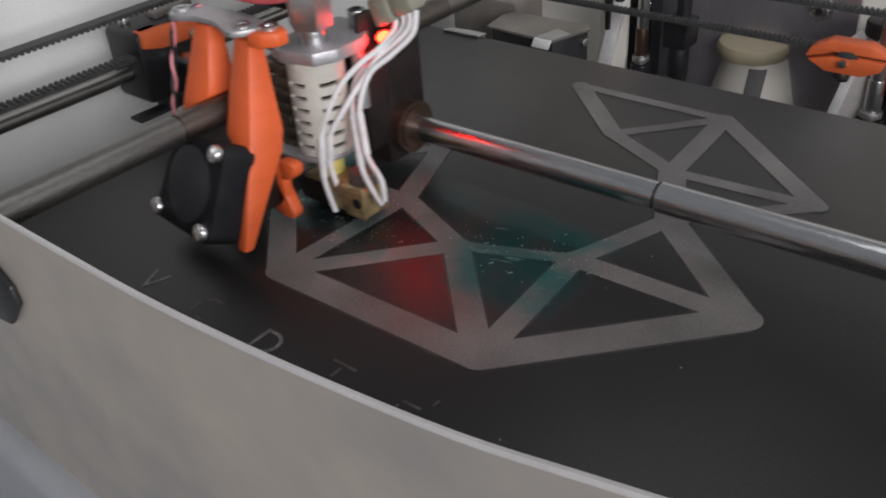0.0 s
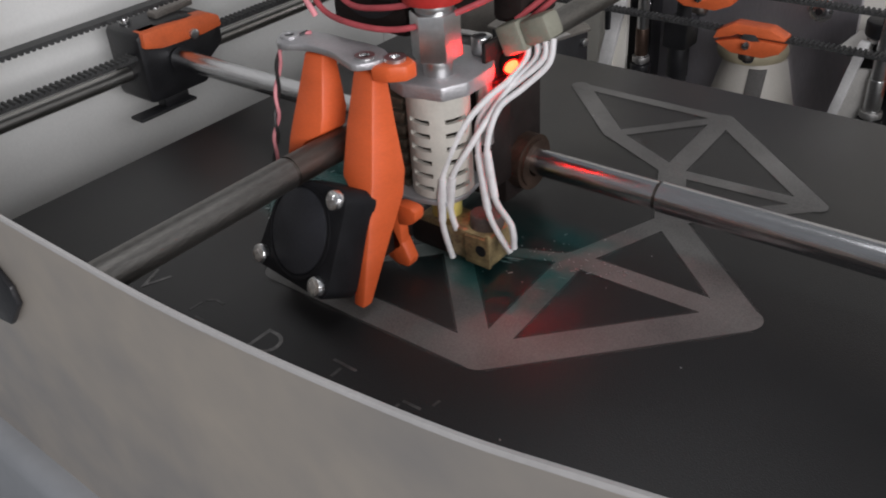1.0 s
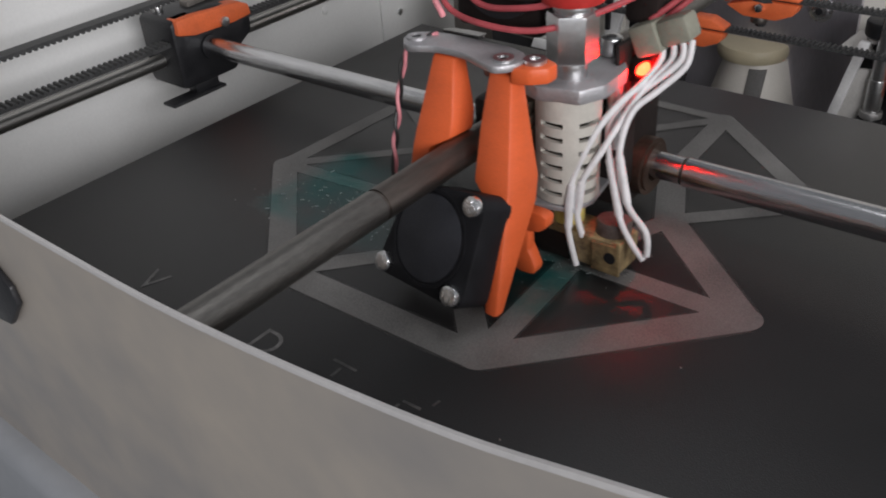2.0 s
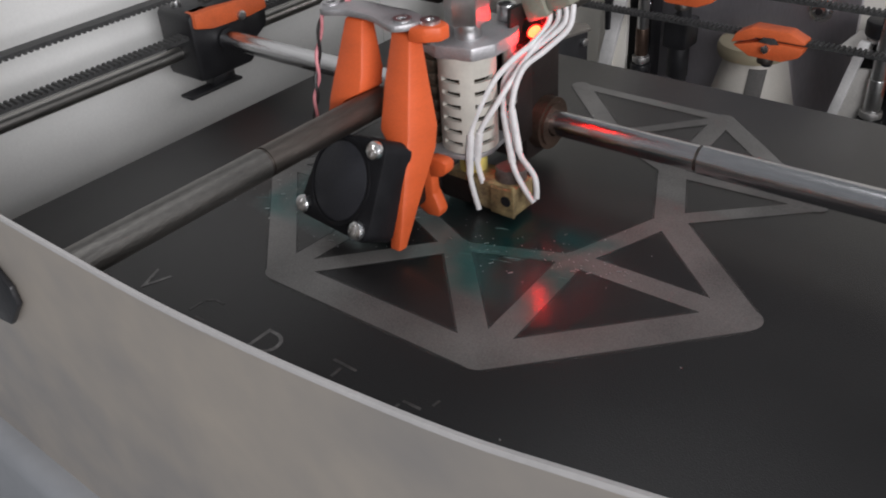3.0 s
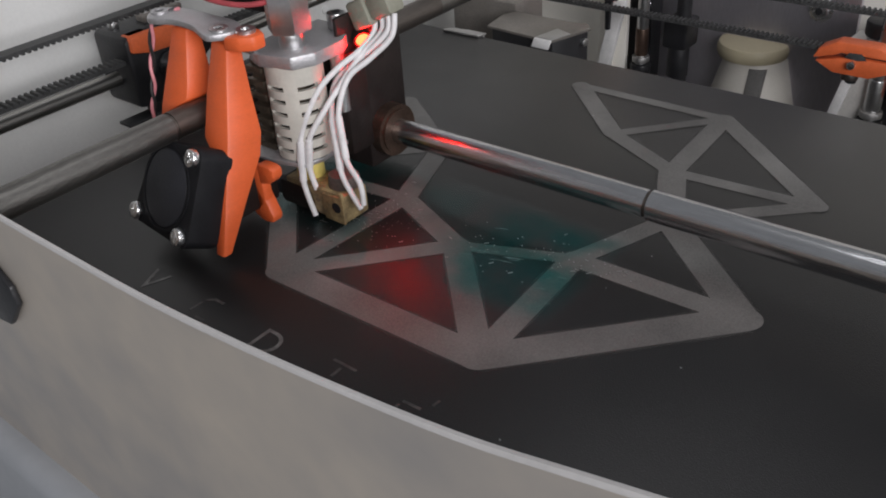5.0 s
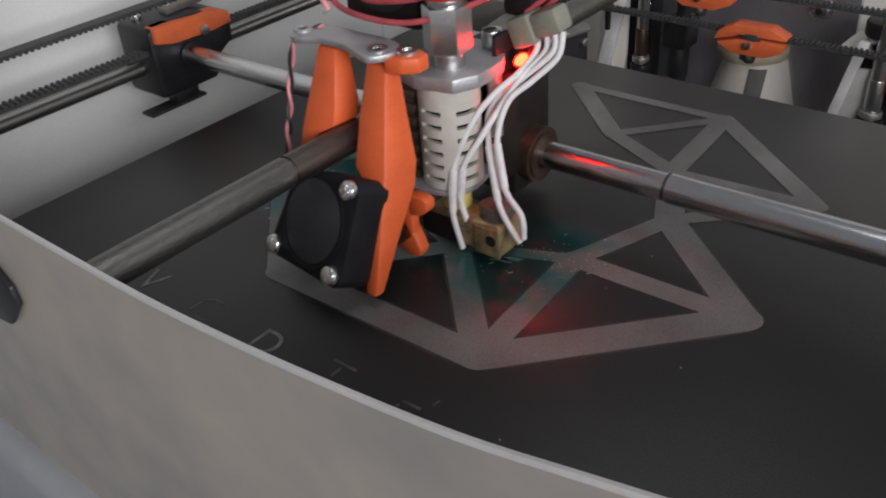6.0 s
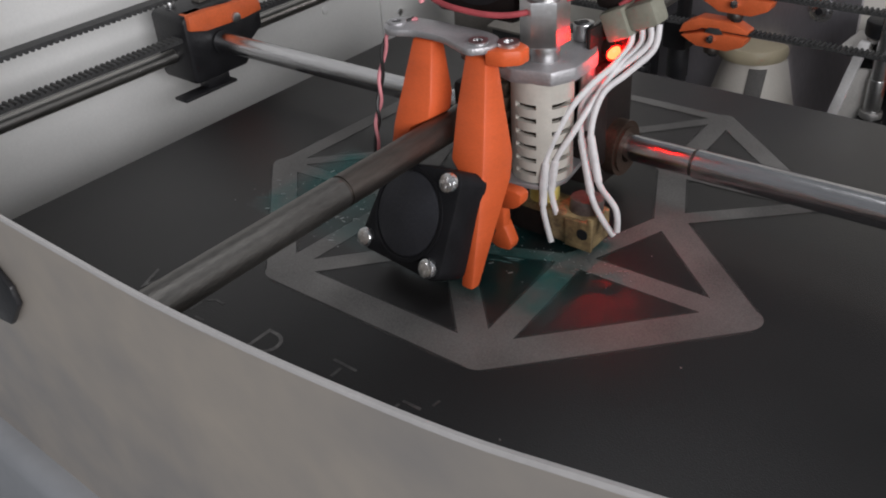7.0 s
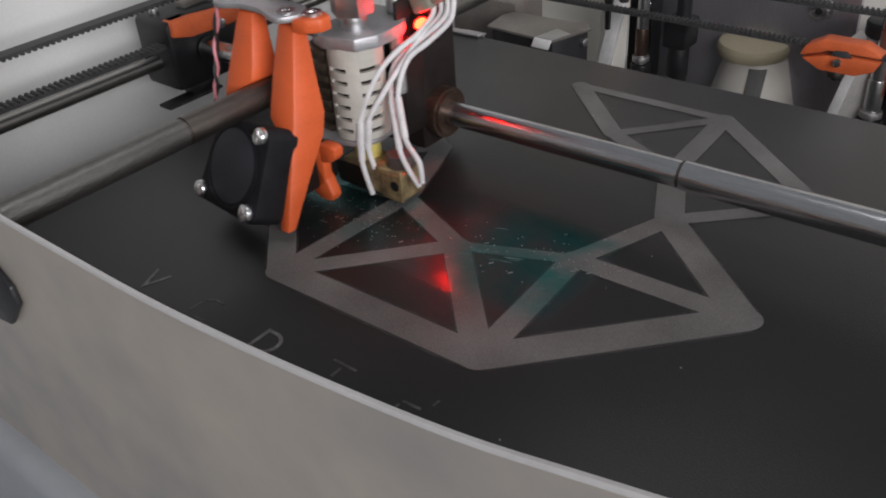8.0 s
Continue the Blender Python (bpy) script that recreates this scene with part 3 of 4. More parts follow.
def back_group():
    m = thing("motor_cover", "dull metal motor bracket with dark side", "bracket")
    rim = [(-53, 197), (-50.3, 204), (-19, 204), (-9.8, 205.6), (-5.3, 201), (-12.6, 178.6), (-21.4, 178.7), (-50.7, 180.5)]
    part("top_plate", prism(B(), [(x, y, -6) for x, y in rim], (0, 0, -1.4), 0.3), DULL_BROWN, m)
    part("dark_body", prism(B(), [(-49, 182, -7.5), (-13, 180, -7.5), (-6.4, 200.5, -7.5), (-10, 204, -7.5), (-49, 203, -7.5)], (0, 0, -55), 0.8), BLACK, m)
    part("front_strip", prism(B(), [(-21.4, 178.9, -6.2), (-12.8, 178.7, -6.2), (-9, 189, -6.0), (-18, 192, -6.0)], (0, 0, 0.5), 0.1), ALU_DULL, m, "bare worn metal strip")
    part("tab", prism(B(), [(-21.6, 177.6, -6.0), (-12.4, 177.4, -6.0), (-13.6, 176.6, -10.2), (-22.8, 176.8, -10.2)], (0, 1.2, 0), 0.2), ARM, m, "bare metal tab bent down")
    part("screw", cyl(B(), (-7.2, 198, -12), (-5.6, 197.5, -12), 1.9, 14, bevel=0.4), STEEL, m)
    part("rear_block", box(B(), (-92, 205.5, -60), (-51, 230, -3), 1.5), DULL_BROWN, m)
    clip = thing("sheet_clip", "bare metal clip over the back edge of the build plate", "clip")
    part("lip", prism(B(), [(-54, 151, 0.05), (-34.5, 152, 0.05), (-33, 156.5, 0.05), (-51.5, 155.2, 0.05)], (0, 0, 1.0), 0.2), ALU_DULL, clip)
    part("leg", box(B(), (-44, 155.2, -6), (-34, 156.6, 0.9), 0.2), ALU_DULL, clip)
    post = thing("white_post", "off-white folded sheet post at the back", "post")
    part("web", box(B(), (-54, 293, -150), (-36, 297, 60), 0.4), WALL_BACK, post)
    part("flange", box(B(), (-46, 286, -150), (-44, 297, 60), 0.4), WALL_BACK, post)
    for x0, x1, web in ((-54.3, -46.7, False), (78.8, 83.6, True)):
        a = thing("carriage_arm", "slanted bare aluminium arm of the lift carriage", "bracket", "lift carriage arms")
        part("blade", prism(B(), [(x0, 284, -86), (x1, 284, -86), (x1 + 14, 284, -22), (x0 + 14, 284, -22)], (0, 4, 0), 0.4), ARM, a)
        if web:
            part("web", prism(B(), [(x1, 286, -86), (x1 + 17, 288, -86), (x1 + 18, 288, -36), (x1 + 11, 286, -36)], (0, 2, 0), 0.4), ALU_WEB, a, "pale flat web")
        else:
            part("cable_hook", prism(B(), [(-44.6, 283.4, -18), (-38.4, 283.4, -18), (-40.4, 283.4, -29), (-40.6, 283.4, -39), (-43.2, 283.4, -39), (-43.4, 283.4, -27)], (0, -2.5, 0), 0.4), BLACK, a, "black cable hook")
        part("foot", box(B(), (x0, 281, -92), (x1 + 20, 302, -86), 0.6), ALU_DULL, a)
    for x, y, r in ((-26.0, 294, 3.2), (104.3, 286, 3.6)):
        g = thing("lift_guide_rod", "upright steel guide rod with a bearing and lock ring", "rod", "lift guide rods")
        part("shaft", cyl(B(), (x, y, -150), (x, y, 45), r, 28), STEEL, g)
        part("bearing", cyl(B(), (x, y, -55), (x, y, -39), r + 0.5, 28, bevel=0.4), BRONZE if x < 0 else STEEL, g)
        part("lock_ring", cyl(B(), (x, y, -59), (x, y, -55.5), r + 1.7, 28, bevel=0.5), ALU_DULL, g)
        part("foot_ring", cyl(B(), (x, y, -66), (x, y, -60), r + 2.6, 28, bevel=0.5), BLACK, g)
        part("holder", box(B(), (x - 13, 300, -150), (x + (2.5 if x < 0 else 11), 313, 15 if x < 0 else -19), 1.0), BLACK, g)
        part("holder_screw", cyl(B(), (x - 0.5, 300.4, -27), (x - 0.5, 298.4, -27), 2.0, 16, bevel=0.4), CHROME, g)
    s = thing("lift_screw", "black lift screw nut and coupling", "lead screw")
    part("coupling", cyl(B(), (-0.4, 288, -60), (-0.4, 288, -42), 5.9, 24, bevel=0.6), BLACK, s)
    part("nut", box(B(), (-7.6, 281, -43), (6.6, 297, -27), 1.6), BLACK, s)
    part("screw", cyl(B(), (0.5, 289, -150), (0.5, 289, 40), 4.0, 20), BLACK, s)
    clamp = thing("bed_clamp", "black and pale metal clamp beside a guide rod", "clamp")
    part("jaw", box(B(), (86, 288, -32), (112, 298, -27.5), 1.5), BLACK, clamp)
    part("slab", prism(B(), [(83.5, 288, -26.6), (98, 287, -26.6), (97, 301, -22.5), (88, 302, -22.5)], (0, 0, -1.4), 0.3), ALU_WEB, clamp, "pale metal slab")
    part("knob", cyl(B(), (101, 292, -20), (101, 292, -12), 8.5, 28, bevel=1.2), BLACK, clamp)
    part("knob_rim", cyl(B(), (101, 292, -22.5), (101, 292, -20.6), 7.0, 28, bevel=0.4), ALU_DULL, clamp)
    o = thing("orange_stop", "small orange printed stop beside a guide rod", "stop")
    part("block", box(B(), (111.5, 285, -50), (124, 302, -37), 1.2), ORANGE_CLIP, o)
    plate = thing("steel_back_plate", "polished dark steel plate with a socket screw", "plate")
    part("sheet", box(B(), (-27.4, 318, -155), (82, 322, 60), 0.5), POLISHED, plate)
    scr = part("screw", cyl(B(), (62.9, 318, -21.3), (62.9, 314.2, -21.3), 4.4, 24, bevel=0.9), CHROME, plate)
    part("socket", cyl(B(), (62.9, 314.4, -21.3), (62.9, 314.0, -21.3), 2.0, 6), BLACK, scr)
    part("washer", cyl(B(), (62.9, 318.2, -21.3), (62.9, 317.2, -21.3), 6.4, 28, bevel=0.2), CHROME, scr)
    # Solid cone, band and stripe stand in for a blurred reflection in the plate.
    f = thing("reflection_cone", "cone and band standing in for a reflection in the plate", "holder")
    part("cone", cyl(B(), (33, 317, -96), (33, 317, -51), 29, 40, r2=17), WHITE, f)
    part("rim", cyl(B(), (30.5, 317, -52), (30.5, 317, -43), 19.5, 40, bevel=3), REFLECTION_CREAM, f, "cream band of the reflection")
    part("slot", prism(B(), [(36, 299.2, -53), (36, 287.4, -96), (36, 294, -96), (36, 305, -53)], (8.5, 0, 0), 0.3), BASE, f, "dull grey stripe of the reflection")


# ---- the print head, drawn at rest ----


def fan_unit(head):
    up, side = Vector((0, 0.447, 0.894)), Vector((0.992, -0.12, 0.06)).normalized()
    out = side.cross(up).normalized()
    up = out.cross(side)
    c = Vector((-3.1, -28.0, 22.5)) - out * 1.5
    m = Matrix((side, up, out)).transposed().to_4x4()
    m.translation = c
    bm = B()
    pts = []
    for lobe, a0, a1 in (((12.3, 10.6), -10, 86), (None, 92, 170), ((-13.2, -11.4), 172, 262), ((12.0, -12.0), 278, 360)):
        cx, cy, r = (-0.4, -1.0, 13.4) if lobe is None else (*lobe, 3.3)
        for k in range(8):
            a = radians(a0 + (a1 - a0) * k / 7)
            pts.append((cx + r * math.cos(a), cy + r * math.sin(a), -10))
    prism(bm, pts, (0, 0, 10), 0.4)
    bm.transform(m)
    fan = part("fan", bm, FAN_BLACK, head, "small black square fan, tilted")
    bm = B()
    ring(bm, (-0.4, -1, 0), (-0.4, -1, 0.4), 12.8, 11.9, 40)
    bm.transform(m)
    part("shroud_ring", bm, FAN_BLACK, fan)
    bm = B()
    cyl(bm, (-0.4, -1, -2), (-0.4, -1, 0.4), 11.4, 40, bevel=0.5)
    bm.transform(m)
    part("hub_disc", bm, material("matt_fan_disc", (0.026, 0.027, 0.033), 0.6, 0.0, 0.2, 120, 0.2), fan, "dull grey disc")
    for sx, sy in ((1.04, 0.9), (-1.1, -0.95), (1, -1)):
        bm = B()
        cyl(bm, (sx * 12, sy * 12, 0), (sx * 12, sy * 12, 2.4), 2.7, 20, bevel=0.8)
        box(bm, (sx * 12 - 1.6, sy * 12 - 0.35, 2.2), (sx * 12 + 1.6, sy * 12 + 0.35, 2.55))
        box(bm, (sx * 12 - 0.35, sy * 12 - 1.6, 2.2), (sx * 12 + 0.35, sy * 12 + 1.6, 2.55))
        bm.transform(m)
        part("screw", bm, CHROME, fan, "bright cross-head screw")


def duct(head, name, rows, mat):
    """Rows from top to bottom: z, left x, right x, front y, depth."""
    bm, loops = B(), []
    for z, x0, x1, y, d in rows:
        loops.append([bm.verts.new(Vector(p)) for p in ((x0, y, z), (x1, y, z), (x1 + d * 0.12, y + d, z), (x0 + 0.5, y + d, z))])
    for p, n in zip(loops, loops[1:]):
        for k in range(4):
            bm.faces.new((p[k], p[(k + 1) % 4], n[(k + 1) % 4], n[k]))
    bm.faces.new(loops[0]), bm.faces.new(list(reversed(loops[-1])))
    bmesh.ops.recalc_face_normals(bm, faces=bm.faces)
    bmesh.ops.bevel(bm, geom=[e for e in bm.edges if e.calc_face_angle(0) > 0.5], offset=0.7, segments=2, affect="EDGES", profile=0.5)
    return part(name, bm, mat, head, "orange printed air duct")


def print_head():
    h = thing("print_head", "print head with orange ducts, slotted cream cooler and brass heater", "print head")
    fan_unit(h)
    duct(h, "air_duct", [(58, 0.0, 6.6, -3.8, 4.5), (45, 0.6, 9.8, -9.4, 8), (33, 2.0, 12.6, -14.4, 11.5), (27, 9.0, 13.6, -17.0, 11.5), (15, 11.4, 15.2, -22.0, 7), (3.4, 12.8, 16.6, -26.6, 3)], ORANGE)
    duct(h, "air_duct", [(59, -17.8, -11.2, -3.6, 4.5), (45, -18.8, -8.2, -9.2, 8.5), (40.5, -19.2, -7.8, -11.0, 8.7), (37.0, -19.4, -13.6, -12.4, 8.8), (28, -19.5, -14.8, -15, 8)], ORANGE)
    bm = B()
    prism(bm, [(7.0, -5, 60.6), (12, -4, 60.8), (15.5, -1, 60.8), (15.5, 3, 60.8), (11, 5, 60.8), (7, 2, 60.6)], (0, 0, -4.2), 0.8)
    part("duct_ear", bm, ORANGE, h, "orange mounting ear")
    bm = B()
    ring(bm, (10.6, 0.6, 60.8), (10.6, 0.6, 61.8), 2.8, 1.3, 20)
    cyl(bm, (10.6, 0.6, 60.6), (10.6, 0.6, 61.3), 1.3, 12)
    part("ear_washer", bm, STEEL, h)
    for name, flat in (("duct_outlet", [(10.5, 22.5), (15.5, 22.6), (17.6, 21.8), (17.2, 18.8), (15, 16.8), (10.5, 15.6)]),
                       ("duct_outlet", [(5.0, 15.5), (9.4, 15.0), (12.6, 8.4), (14.2, 5.0), (13.2, 2.6), (9.0, 2.2), (5.0, 4.0)]),
                       ("duct_arm", [(6.6, 21), (11.6, 21), (11.8, 8.6), (6.6, 4)])):
        part(name, prism(B(), [(x, -5, z) for x, z in flat], (0, 4.2 if name == "duct_outlet" else 3.6, 0), 0.9), ORANGE, h, "short orange duct outlet" if name == "duct_outlet" else "orange arm between the outlets")
    # Dark box added behind the fan to block light below the head.
    part("light_block_box", box(B(), (-12, -16, 6), (8.8, 4, 19), 2.0), DARK, h, "dark box added to keep light out under the head")
    # arched aluminium strap over the two ducts
    top = curve_points([(-27.5, -3.5, 59.6), (-26, 2, 59.6), (-18, 4.5, 59.6), (-8, 4.5, 59.6), (1, 4.5, 59.6), (7, 2, 59.6), (8.5, -3, 59.6), (5, -8, 59.6), (0, -7, 59.6), (-7, -4.6, 59.6), (-16, -4.6, 59.6), (-23, -7.5, 59.6), (-27.5, -3.5, 59.6)], 5)[:-1]
    strap = part("strap", prism(B(), top, (0, 0, 2.0), 0.5), ALU, h, "arched cast aluminium strap")
    for x, y in ((-23.8, -2.6), (4.2, -3.4)):
        bm = B()
        ring(bm, (x, y, 61.4), (x, y, 62.3), 2.6, 1.4, 20)
        cyl(bm, (x, y, 61.2), (x, y, 61.8), 1.4, 16)
        rim = part("strap_screw", bm, STEEL if x > 0 else ALU, strap)
        part("socket", cyl(B(), (x, y, 61.7), (x, y, 61.95), 0.9 if x > 0 else 1.35, 12), BLACK, rim)
    part("rear_strap", box(B(), (-8, 4, 52), (6, 8, 58), 0.8), ALU_DULL, h)
    # top plate and cooler
    pl = [(1.5, 7, 48.6), (8, 4.6, 48.6), (19, 7.5, 48.6), (22.3, 14, 48.6), (22, 25.5, 48.6), (16, 35, 48.6), (2, 35, 48.6), (0, 16, 48.6)]
    part("top_plate", prism(B(), pl, (0, 0, 4.0), 0.6), ALU, h, "thick aluminium plate")
    cx, cy = 11.5, 14.5
    bm, seg, r = B(), 64, 8.6
    zs, k = [19.5], 0
    slots = []
    for i in range(6):
        z0 = 21.6 + i * 3.95
        zs += [z0 + 0.2, z0 + 1.6]
        slots.append(len(zs) - 2)
    zs.append(49.0)
    grid = [[bm.verts.new((cx + r * math.cos(2 * math.pi * j / seg), cy + r * math.sin(2 * math.pi * j / seg), z)) for j in range(seg)] for z in zs]
    gap = set()
    for base in (-110, -37):
        for a in range(0, 44, 2):
            gap.add(int(((base + a) % 360) / 360 * seg))
    for i in range(len(zs) - 1):
        for j in range(seg):
            if i in slots and j in gap:
                continue
            bm.faces.new((grid[i][j], grid[i][(j + 1) % seg], grid[i + 1][(j + 1) % seg], grid[i + 1][j]))
    bmesh.ops.recalc_face_normals(bm, faces=bm.faces)
    bmesh.ops.solidify(bm, geom=bm.faces[:], thickness=1.4)
    part("slotted_cooler", bm, CREAM, h, "cream plastic cooler sleeve with slots")
    part("heatsink_core", cyl(B(), (cx, cy, 19), (cx, cy, 48), 5.2, 28), SINK, h, "dark metal core")
    sink = part("rear_heatsink", box(B(), (-2.5, 10, 18), (2.6, 26, 48)), SINK, h, "dark finned heatsink")
    for i in range(7):
        part("fin", box(B(), (-3.2, 8.4, 19 + i * 4.1), (3.8, 27, 21.2 + i * 4.1), 0.3), SINK, sink)
    part("pillar", cyl(B(), (19.0, 25, 30), (19.0, 25, 48.6), 2.2, 20), STEEL, h)
    part("rear_cover", box(B(), (2.5, 26, 14), (20, 36, 47), 1.0), DARK, h)
    part("lower_plate", prism(B(), [(-5, 3, 17.6), (8, 4, 17.6), (18, 7, 17.6), (20, 14, 17.6), (18, 26, 17.6), (0, 26, 17.6)], (0, 0, 1.5), 0.3), ALU, h)
    part("insulator_ring", cyl(B(), (13, 13.5, 9.5), (13, 13.5, 17.6), 4.3, 28, bevel=0.4), KAPTON, h)
    blk = part("heater_block", box(B(), (7, 7.8, 2.2), (32, 18, 11.6), 0.7), BRASS, h, "tarnished brass heater block")
    # Dark cover in place of the shade over the left half of the block.
    part("block_shade", box(B(), (3.5, 7.2, 1.6), (18.6, 18.6, 10.4), 1.8), DARK, blk, "dark cover standing in for shade on half the block")
    part("bore", cyl(B(), (29.6, 8.2, 7.6), (29.6, 6.75, 7.6), 1.7, 20), BLACK, blk)
    part("clamp_edge", prism(B(), [(24, 6.9, 2.4), (32.4, 6.9, 2.4), (32.4, 6.9, 13), (31, 6.9, 13), (31, 6.9, 11.4), (24, 6.9, 11)], (0, 1.0, 0), 0.2), BRASS, blk)
    part("sensor_cup", cyl(B(), (26.5, 14, 10), (26.5, 14.5, 15.2), 4.8, 24, bevel=0.8), COPPER, blk, "heat-stained copper cup")
    part("cartridge", cyl(B(), (2, 10.5, 6), (6.4, 10.5, 6), 3.2, 20), BLACK, blk)
    part("nozzle", cyl(B(), (14, 13, 0.5), (14, 13, 2.4), 0.7, 20, r2=3.2), BRASS, h)
    # hose fitting
    nx, ny = 12.0, 15.0
    fit_ = part("hose_fitting", cyl(B(), (nx, ny, 57.0), (nx, ny, 69.5), 6.5, 6, bevel=0.7), STEEL, h, "bright hexagonal hose fitting")
    part("neck", cyl(B(), (nx, ny, 52.5), (nx, ny, 57.2), 3.9, 24, bevel=0.3), STEEL, fit_)
    part("upper_neck", cyl(B(), (nx, ny, 69.4), (nx, ny, 72.0), 5.0, 24, bevel=0.5), STEEL, fit_)
    part("collet", cyl(B(), (nx, ny, 72.0), (nx, ny, 79), 8.0, 28, bevel=0.8), RED_RING, fit_, "red collet ring")
    part("hose", cyl(B(), (nx, ny, 79), (nx, ny, 110), 3.0, 20), WHITE, fit_)
    sc = part("cap_screw", cyl(B(), (13.5, 32, 52.6), (13.5, 32, 57.5), 2.9, 24, bevel=0.4), STEEL, h)
    part("socket", cyl(B(), (13.5, 32, 57.4), (13.5, 32, 57.7), 1.4, 6), BLACK, sc)
    # bearings and housings
    y, z, r = ROD_B
    part("bearing_housing", box(B(), (-6, 36, 4), (17.5, 55, 47), 1.2), DARK, h, "dark brown bearing housing")
    bm = B()
    ring(bm, (14, y, z), (21.5, y, z), 8.6, 4.1, 40)
    part("bearing_collar", bm, BRONZE, h, "dark bronze bearing collar")
    bm = B()
    ring(bm, (21.4, y, z), (22.4, y, z), 7.2, 4.05, 40)
    part("bearing_lip", bm, BRONZE, h)
    xa, za, ra = ROD_A
    part("bearing_housing", box(B(), (-18, 12, 24), (-3, 34, 41), 1.5), DARK, h)
    # indicator lamp and its socket
    part("lamp_base", box(B(), (18.5, 34.2, 44), (26.5, 37.5, 55), 0.5), DARK, h)
    # Dark board beside the lamp, sized to hold its red off the fitting.
    part("lamp_shield", box(B(), (17.8, 26.0, 40.0), (19.2, 37, 58), 0.4), DARK, h, "small dark board shielding the fitting from the lamp")
    bm = B()
    bmesh.ops.create_uvsphere(bm, u_segments=20, v_segments=12, radius=2.2)
    bm.transform(Matrix.Translation((21.9, 33.5, 50.2)))
    lamp = part("indicator_lamp", bm, LED, h, "lit red indicator lamp")
    # Collar added only to steer the red light towards the rod and bed.
    at, way = Vector((21.9, 33.5, 50.2)), Vector((0.80, -0.52, -0.22)).normalized()
    part("lamp_light_stop", ring(B(), at - 2.4 * way, at + 1.1 * way, 2.9, 2.25, 24), DARK, lamp, "dark collar added to stop the lamp shining to the left")
    # wiring
    con = part("connector", box(B(), (-5.0, -4.5, -4.2), (2.6, 4.5, 4.2), 1.0, Matrix.Translation((24.0, 36, 58.5)) @ Matrix.Rotation(radians(-24), 4, "Y")), CONNECTOR, h, "dull green-grey connector block")
    part("sleeve", box(B(), (2.2, -3.6, -3.4), (11, 3.6, 3.6), 1.4, Matrix.Translation((24.0, 36, 58.5)) @ Matrix.Rotation(radians(-24), 4, "Y")), CONNECTOR, con, "grey-green sleeve")
    runs = (
        [(26.0, 35, 58.4), (27.2, 33.5, 53.6), (25.4, 28, 48.9), (22.7, 20, 45.0), (20.1, 13, 38.7), (16.7, 8, 25.8), (16.9, 6.5, 13.3), (19.4, 7, 1.7)],
        [(29.1, 35, 59.0), (30.1, 33.5, 54.0), (26.2, 28, 48.0), (23.7, 21, 41.0), (22.0, 14, 34.2), (18.9, 9.6, 26.2), (18.3, 8.6, 17.5), (20.3, 8.4, 10.5)],
        [(31.8, 35, 59.4), (32.6, 33, 54.3), (26.1, 28, 47.0), (20.1, 22, 39.9), (23.2, 16, 31.4), (29.8, 10.5, 19.1), (33.8, 9.6, 13.2), (38.2, 9, 9.0)],
        [(34.4, 35, 59.5), (34.2, 33, 53.2), (29.5, 28, 47.3), (25.6, 22, 42.5), (26.0, 16, 33.0), (31.1, 12, 22.4), (37.8, 10, 17.0), (38.9, 9.4, 10.5)])
    for k, pts in enumerate(runs):
        w = part("wire", wire(B(), pts, 0.88, 12), WIRE_WHITE, h, "white glass-fibre sleeved wire" if k == 0 else "")
        part("sleeve_end", wire(B(), pts[5:7] if k < 2 else pts[4:6], 1.15, 12, 4), WIRE_WHITE, w)
    for k, (pts, mat) in enumerate((
            ([(-26, 8, 78), (-20, 6, 68), (-6, 4, 66), (8, 8, 66), (20, 20, 70), (34, 34, 78)], WIRE_RED),
            ([(-24, 12, 82), (-14, 9, 70), (0, 8, 70), (14, 12, 74), (30, 28, 84)], WIRE_RED),
            ([(-22, 14, 86), (-10, 11, 73), (4, 12, 72), (20, 22, 73), (36, 40, 80)], WIRE_BLACK),
            ([(22, 36, 62), (30, 42, 70), (38, 50, 82)], WIRE_RED),
            ([(24, 38, 61), (34, 46, 72), (44, 54, 86)], WIRE_RED),
            ([(-20, 4, 66), (-22, 2, 76), (-20, 6, 92)], WIRE_PINK))):
        part("wire", wire(B(), pts, 0.8, 10), mat, h, "red wire" if k == 0 else "")
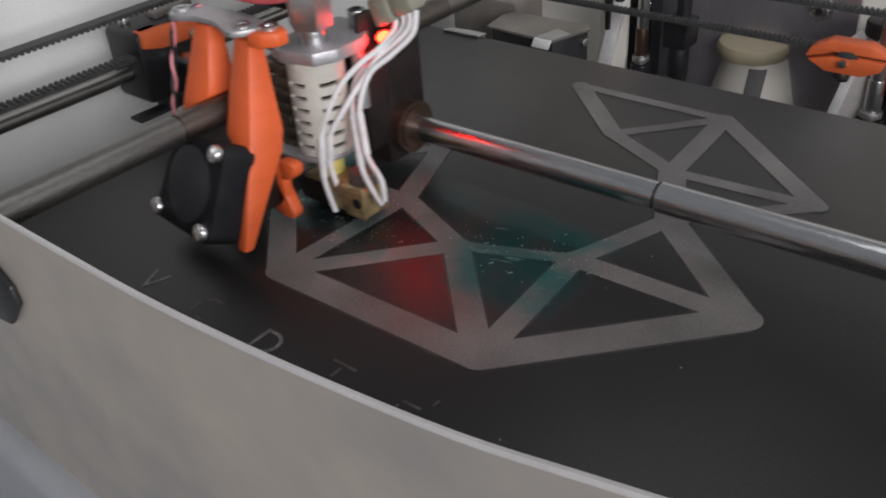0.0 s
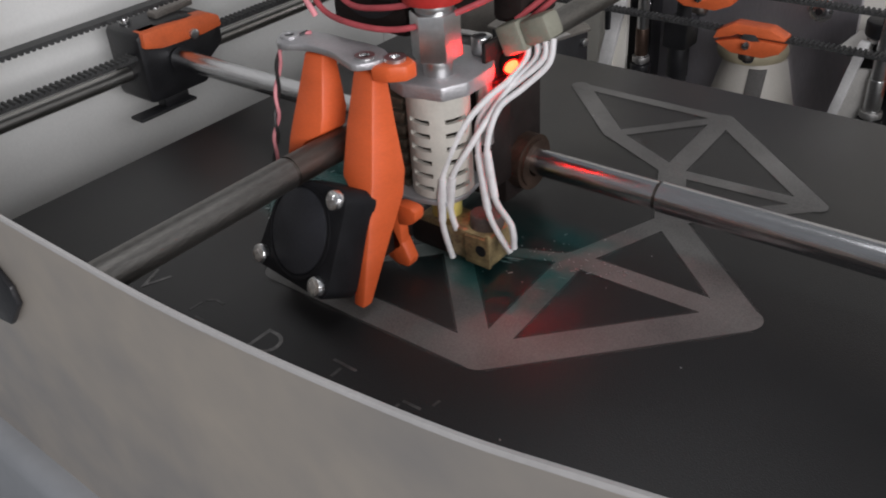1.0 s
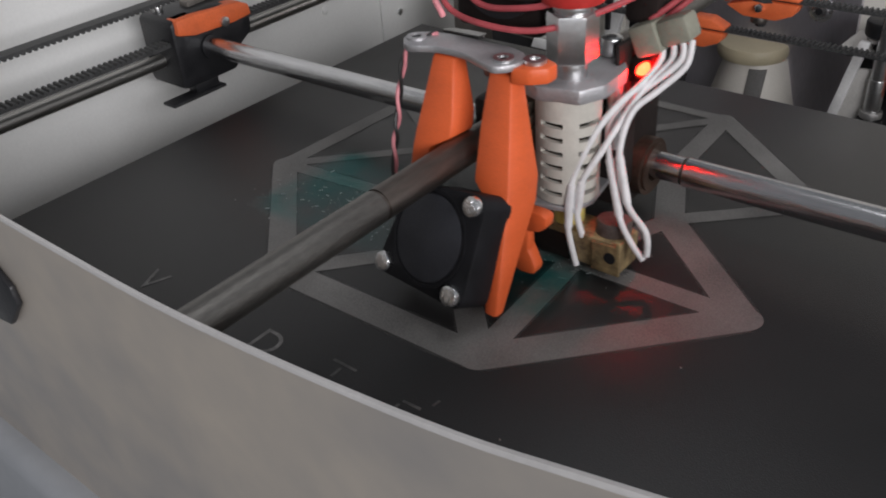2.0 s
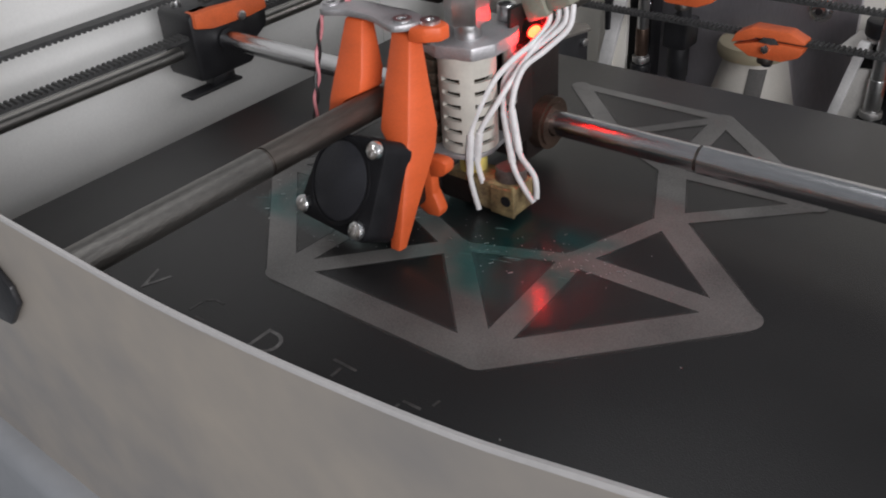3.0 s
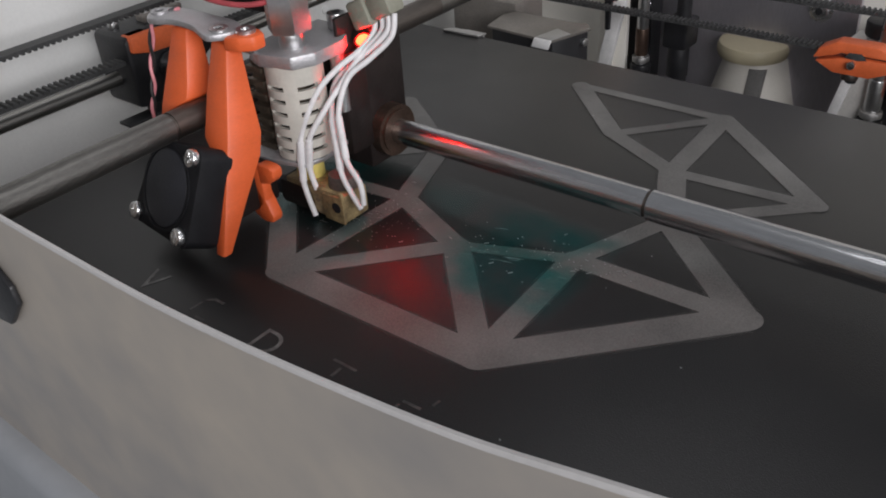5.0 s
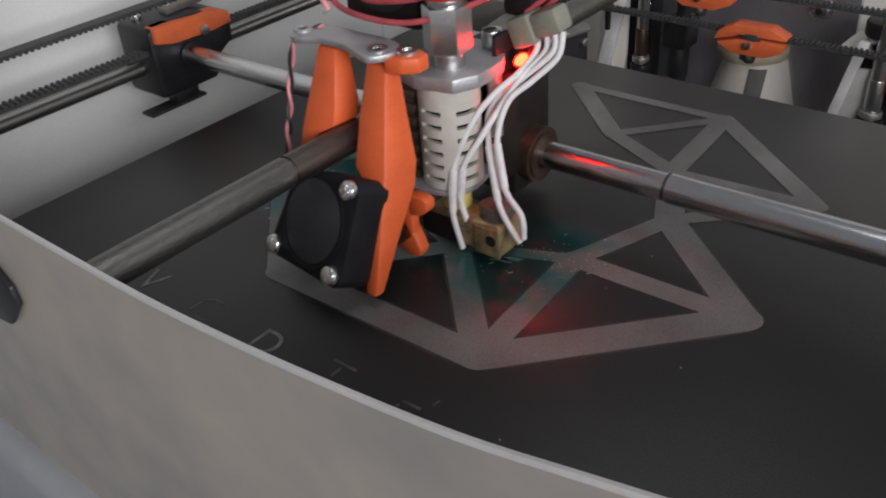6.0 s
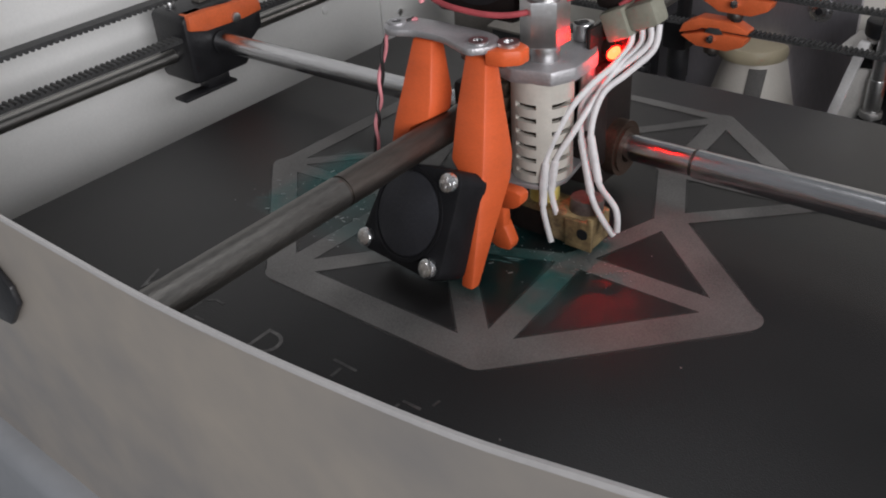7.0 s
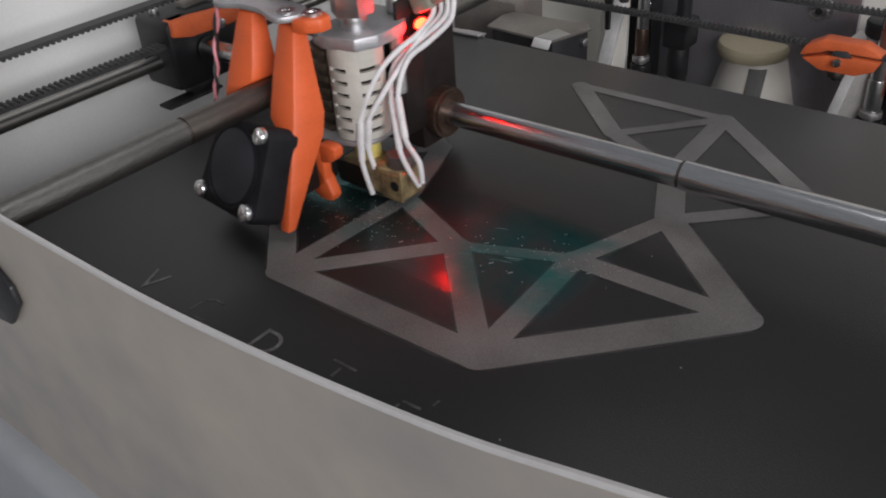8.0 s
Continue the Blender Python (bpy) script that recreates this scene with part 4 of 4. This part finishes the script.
    for ph, mat in ((0.0, WIRE_PINK), (math.pi, WIRE_BLACK)):
        base = curve_points([(-21, 2, 62), (-25.5, -4, 59.5), (-27.6, -6, 50), (-28.2, -8, 40), (-28.4, -10, 32), (-26, -14, 24)], 8)
        pts = [p + 0.55 * Vector((math.cos(ph + i * 0.55), math.sin(ph + i * 0.55), 0)) for i, p in enumerate(base)]
        part("twisted_wire", wire(B(), pts, 0.52, 8, 2), mat, h, "thin twisted pink and black pair")
    # dark upper unit behind the fitting
    up_ = part("upper_unit", box(B(), (-24, 14, 60), (3, 50, 100), 2.0), DARK, h, "dark upper fan unit")
    bm = B()
    ring(bm, (-10, 13.5, 78), (-10, 16, 78), 14, 12, 36)
    part("fan_ring", bm, BLACK, up_)
    part("upper_unit", box(B(), (14, 36, 60), (24, 54, 100), 2.0), DARK, h)
    return h


# ---- build ----
case()
side_wall_details()
build_plate()
printed_film()
left_rail()
rod_a = rod_front_back()
rod_b = rod_side_side()
slider = slider_block()
belt_low = toothed_belt("drive_belt", "black toothed drive belt beside the side wall", "y", -111, 18.4, -190, 380, 1, 2.4)
belt_up = toothed_belt("drive_belt", "black toothed drive belt beside the side wall", "y", -111, 36.4, -190, 380, -1, 2.4)
belt_back_low = toothed_belt("drive_belt", "black toothed drive belt before the back wall", "x", 266, -20.5, -320, 420, 1, 2.4)
belt_back_up = toothed_belt("drive_belt", "black toothed drive belt before the back wall", "x", 266, -1.0, -320, 420, 1, 2.4)
clip_low = belt_clip("belt_clip", 94.0, -20.5, "orange two-jaw belt clip gripping the lower belt run")
clip_up = belt_clip("belt_clip", -26.0, -1.0, "orange two-jaw belt clip gripping the upper belt run")
back_group()
head = print_head()


def motions():
    mm = 0.001
    walk(head, [(t, pose(x * mm, y * mm, 0)) for t, x, y in TRAVEL])
    for ob in (rod_a, clip_up, belt_back_up):
        walk(ob, [(t, pose(x * mm, 0, 0)) for t, x, y in TRAVEL])
    for ob in (clip_low, belt_back_low):
        walk(ob, [(t, pose(-x * mm, 0, 0)) for t, x, y in TRAVEL])
    for ob in (rod_b, slider, belt_low):
        walk(ob, [(t, pose(0, y * mm, 0)) for t, x, y in TRAVEL])
    walk(belt_up, [(t, pose(0, -y * mm, 0)) for t, x, y in TRAVEL])


motions()
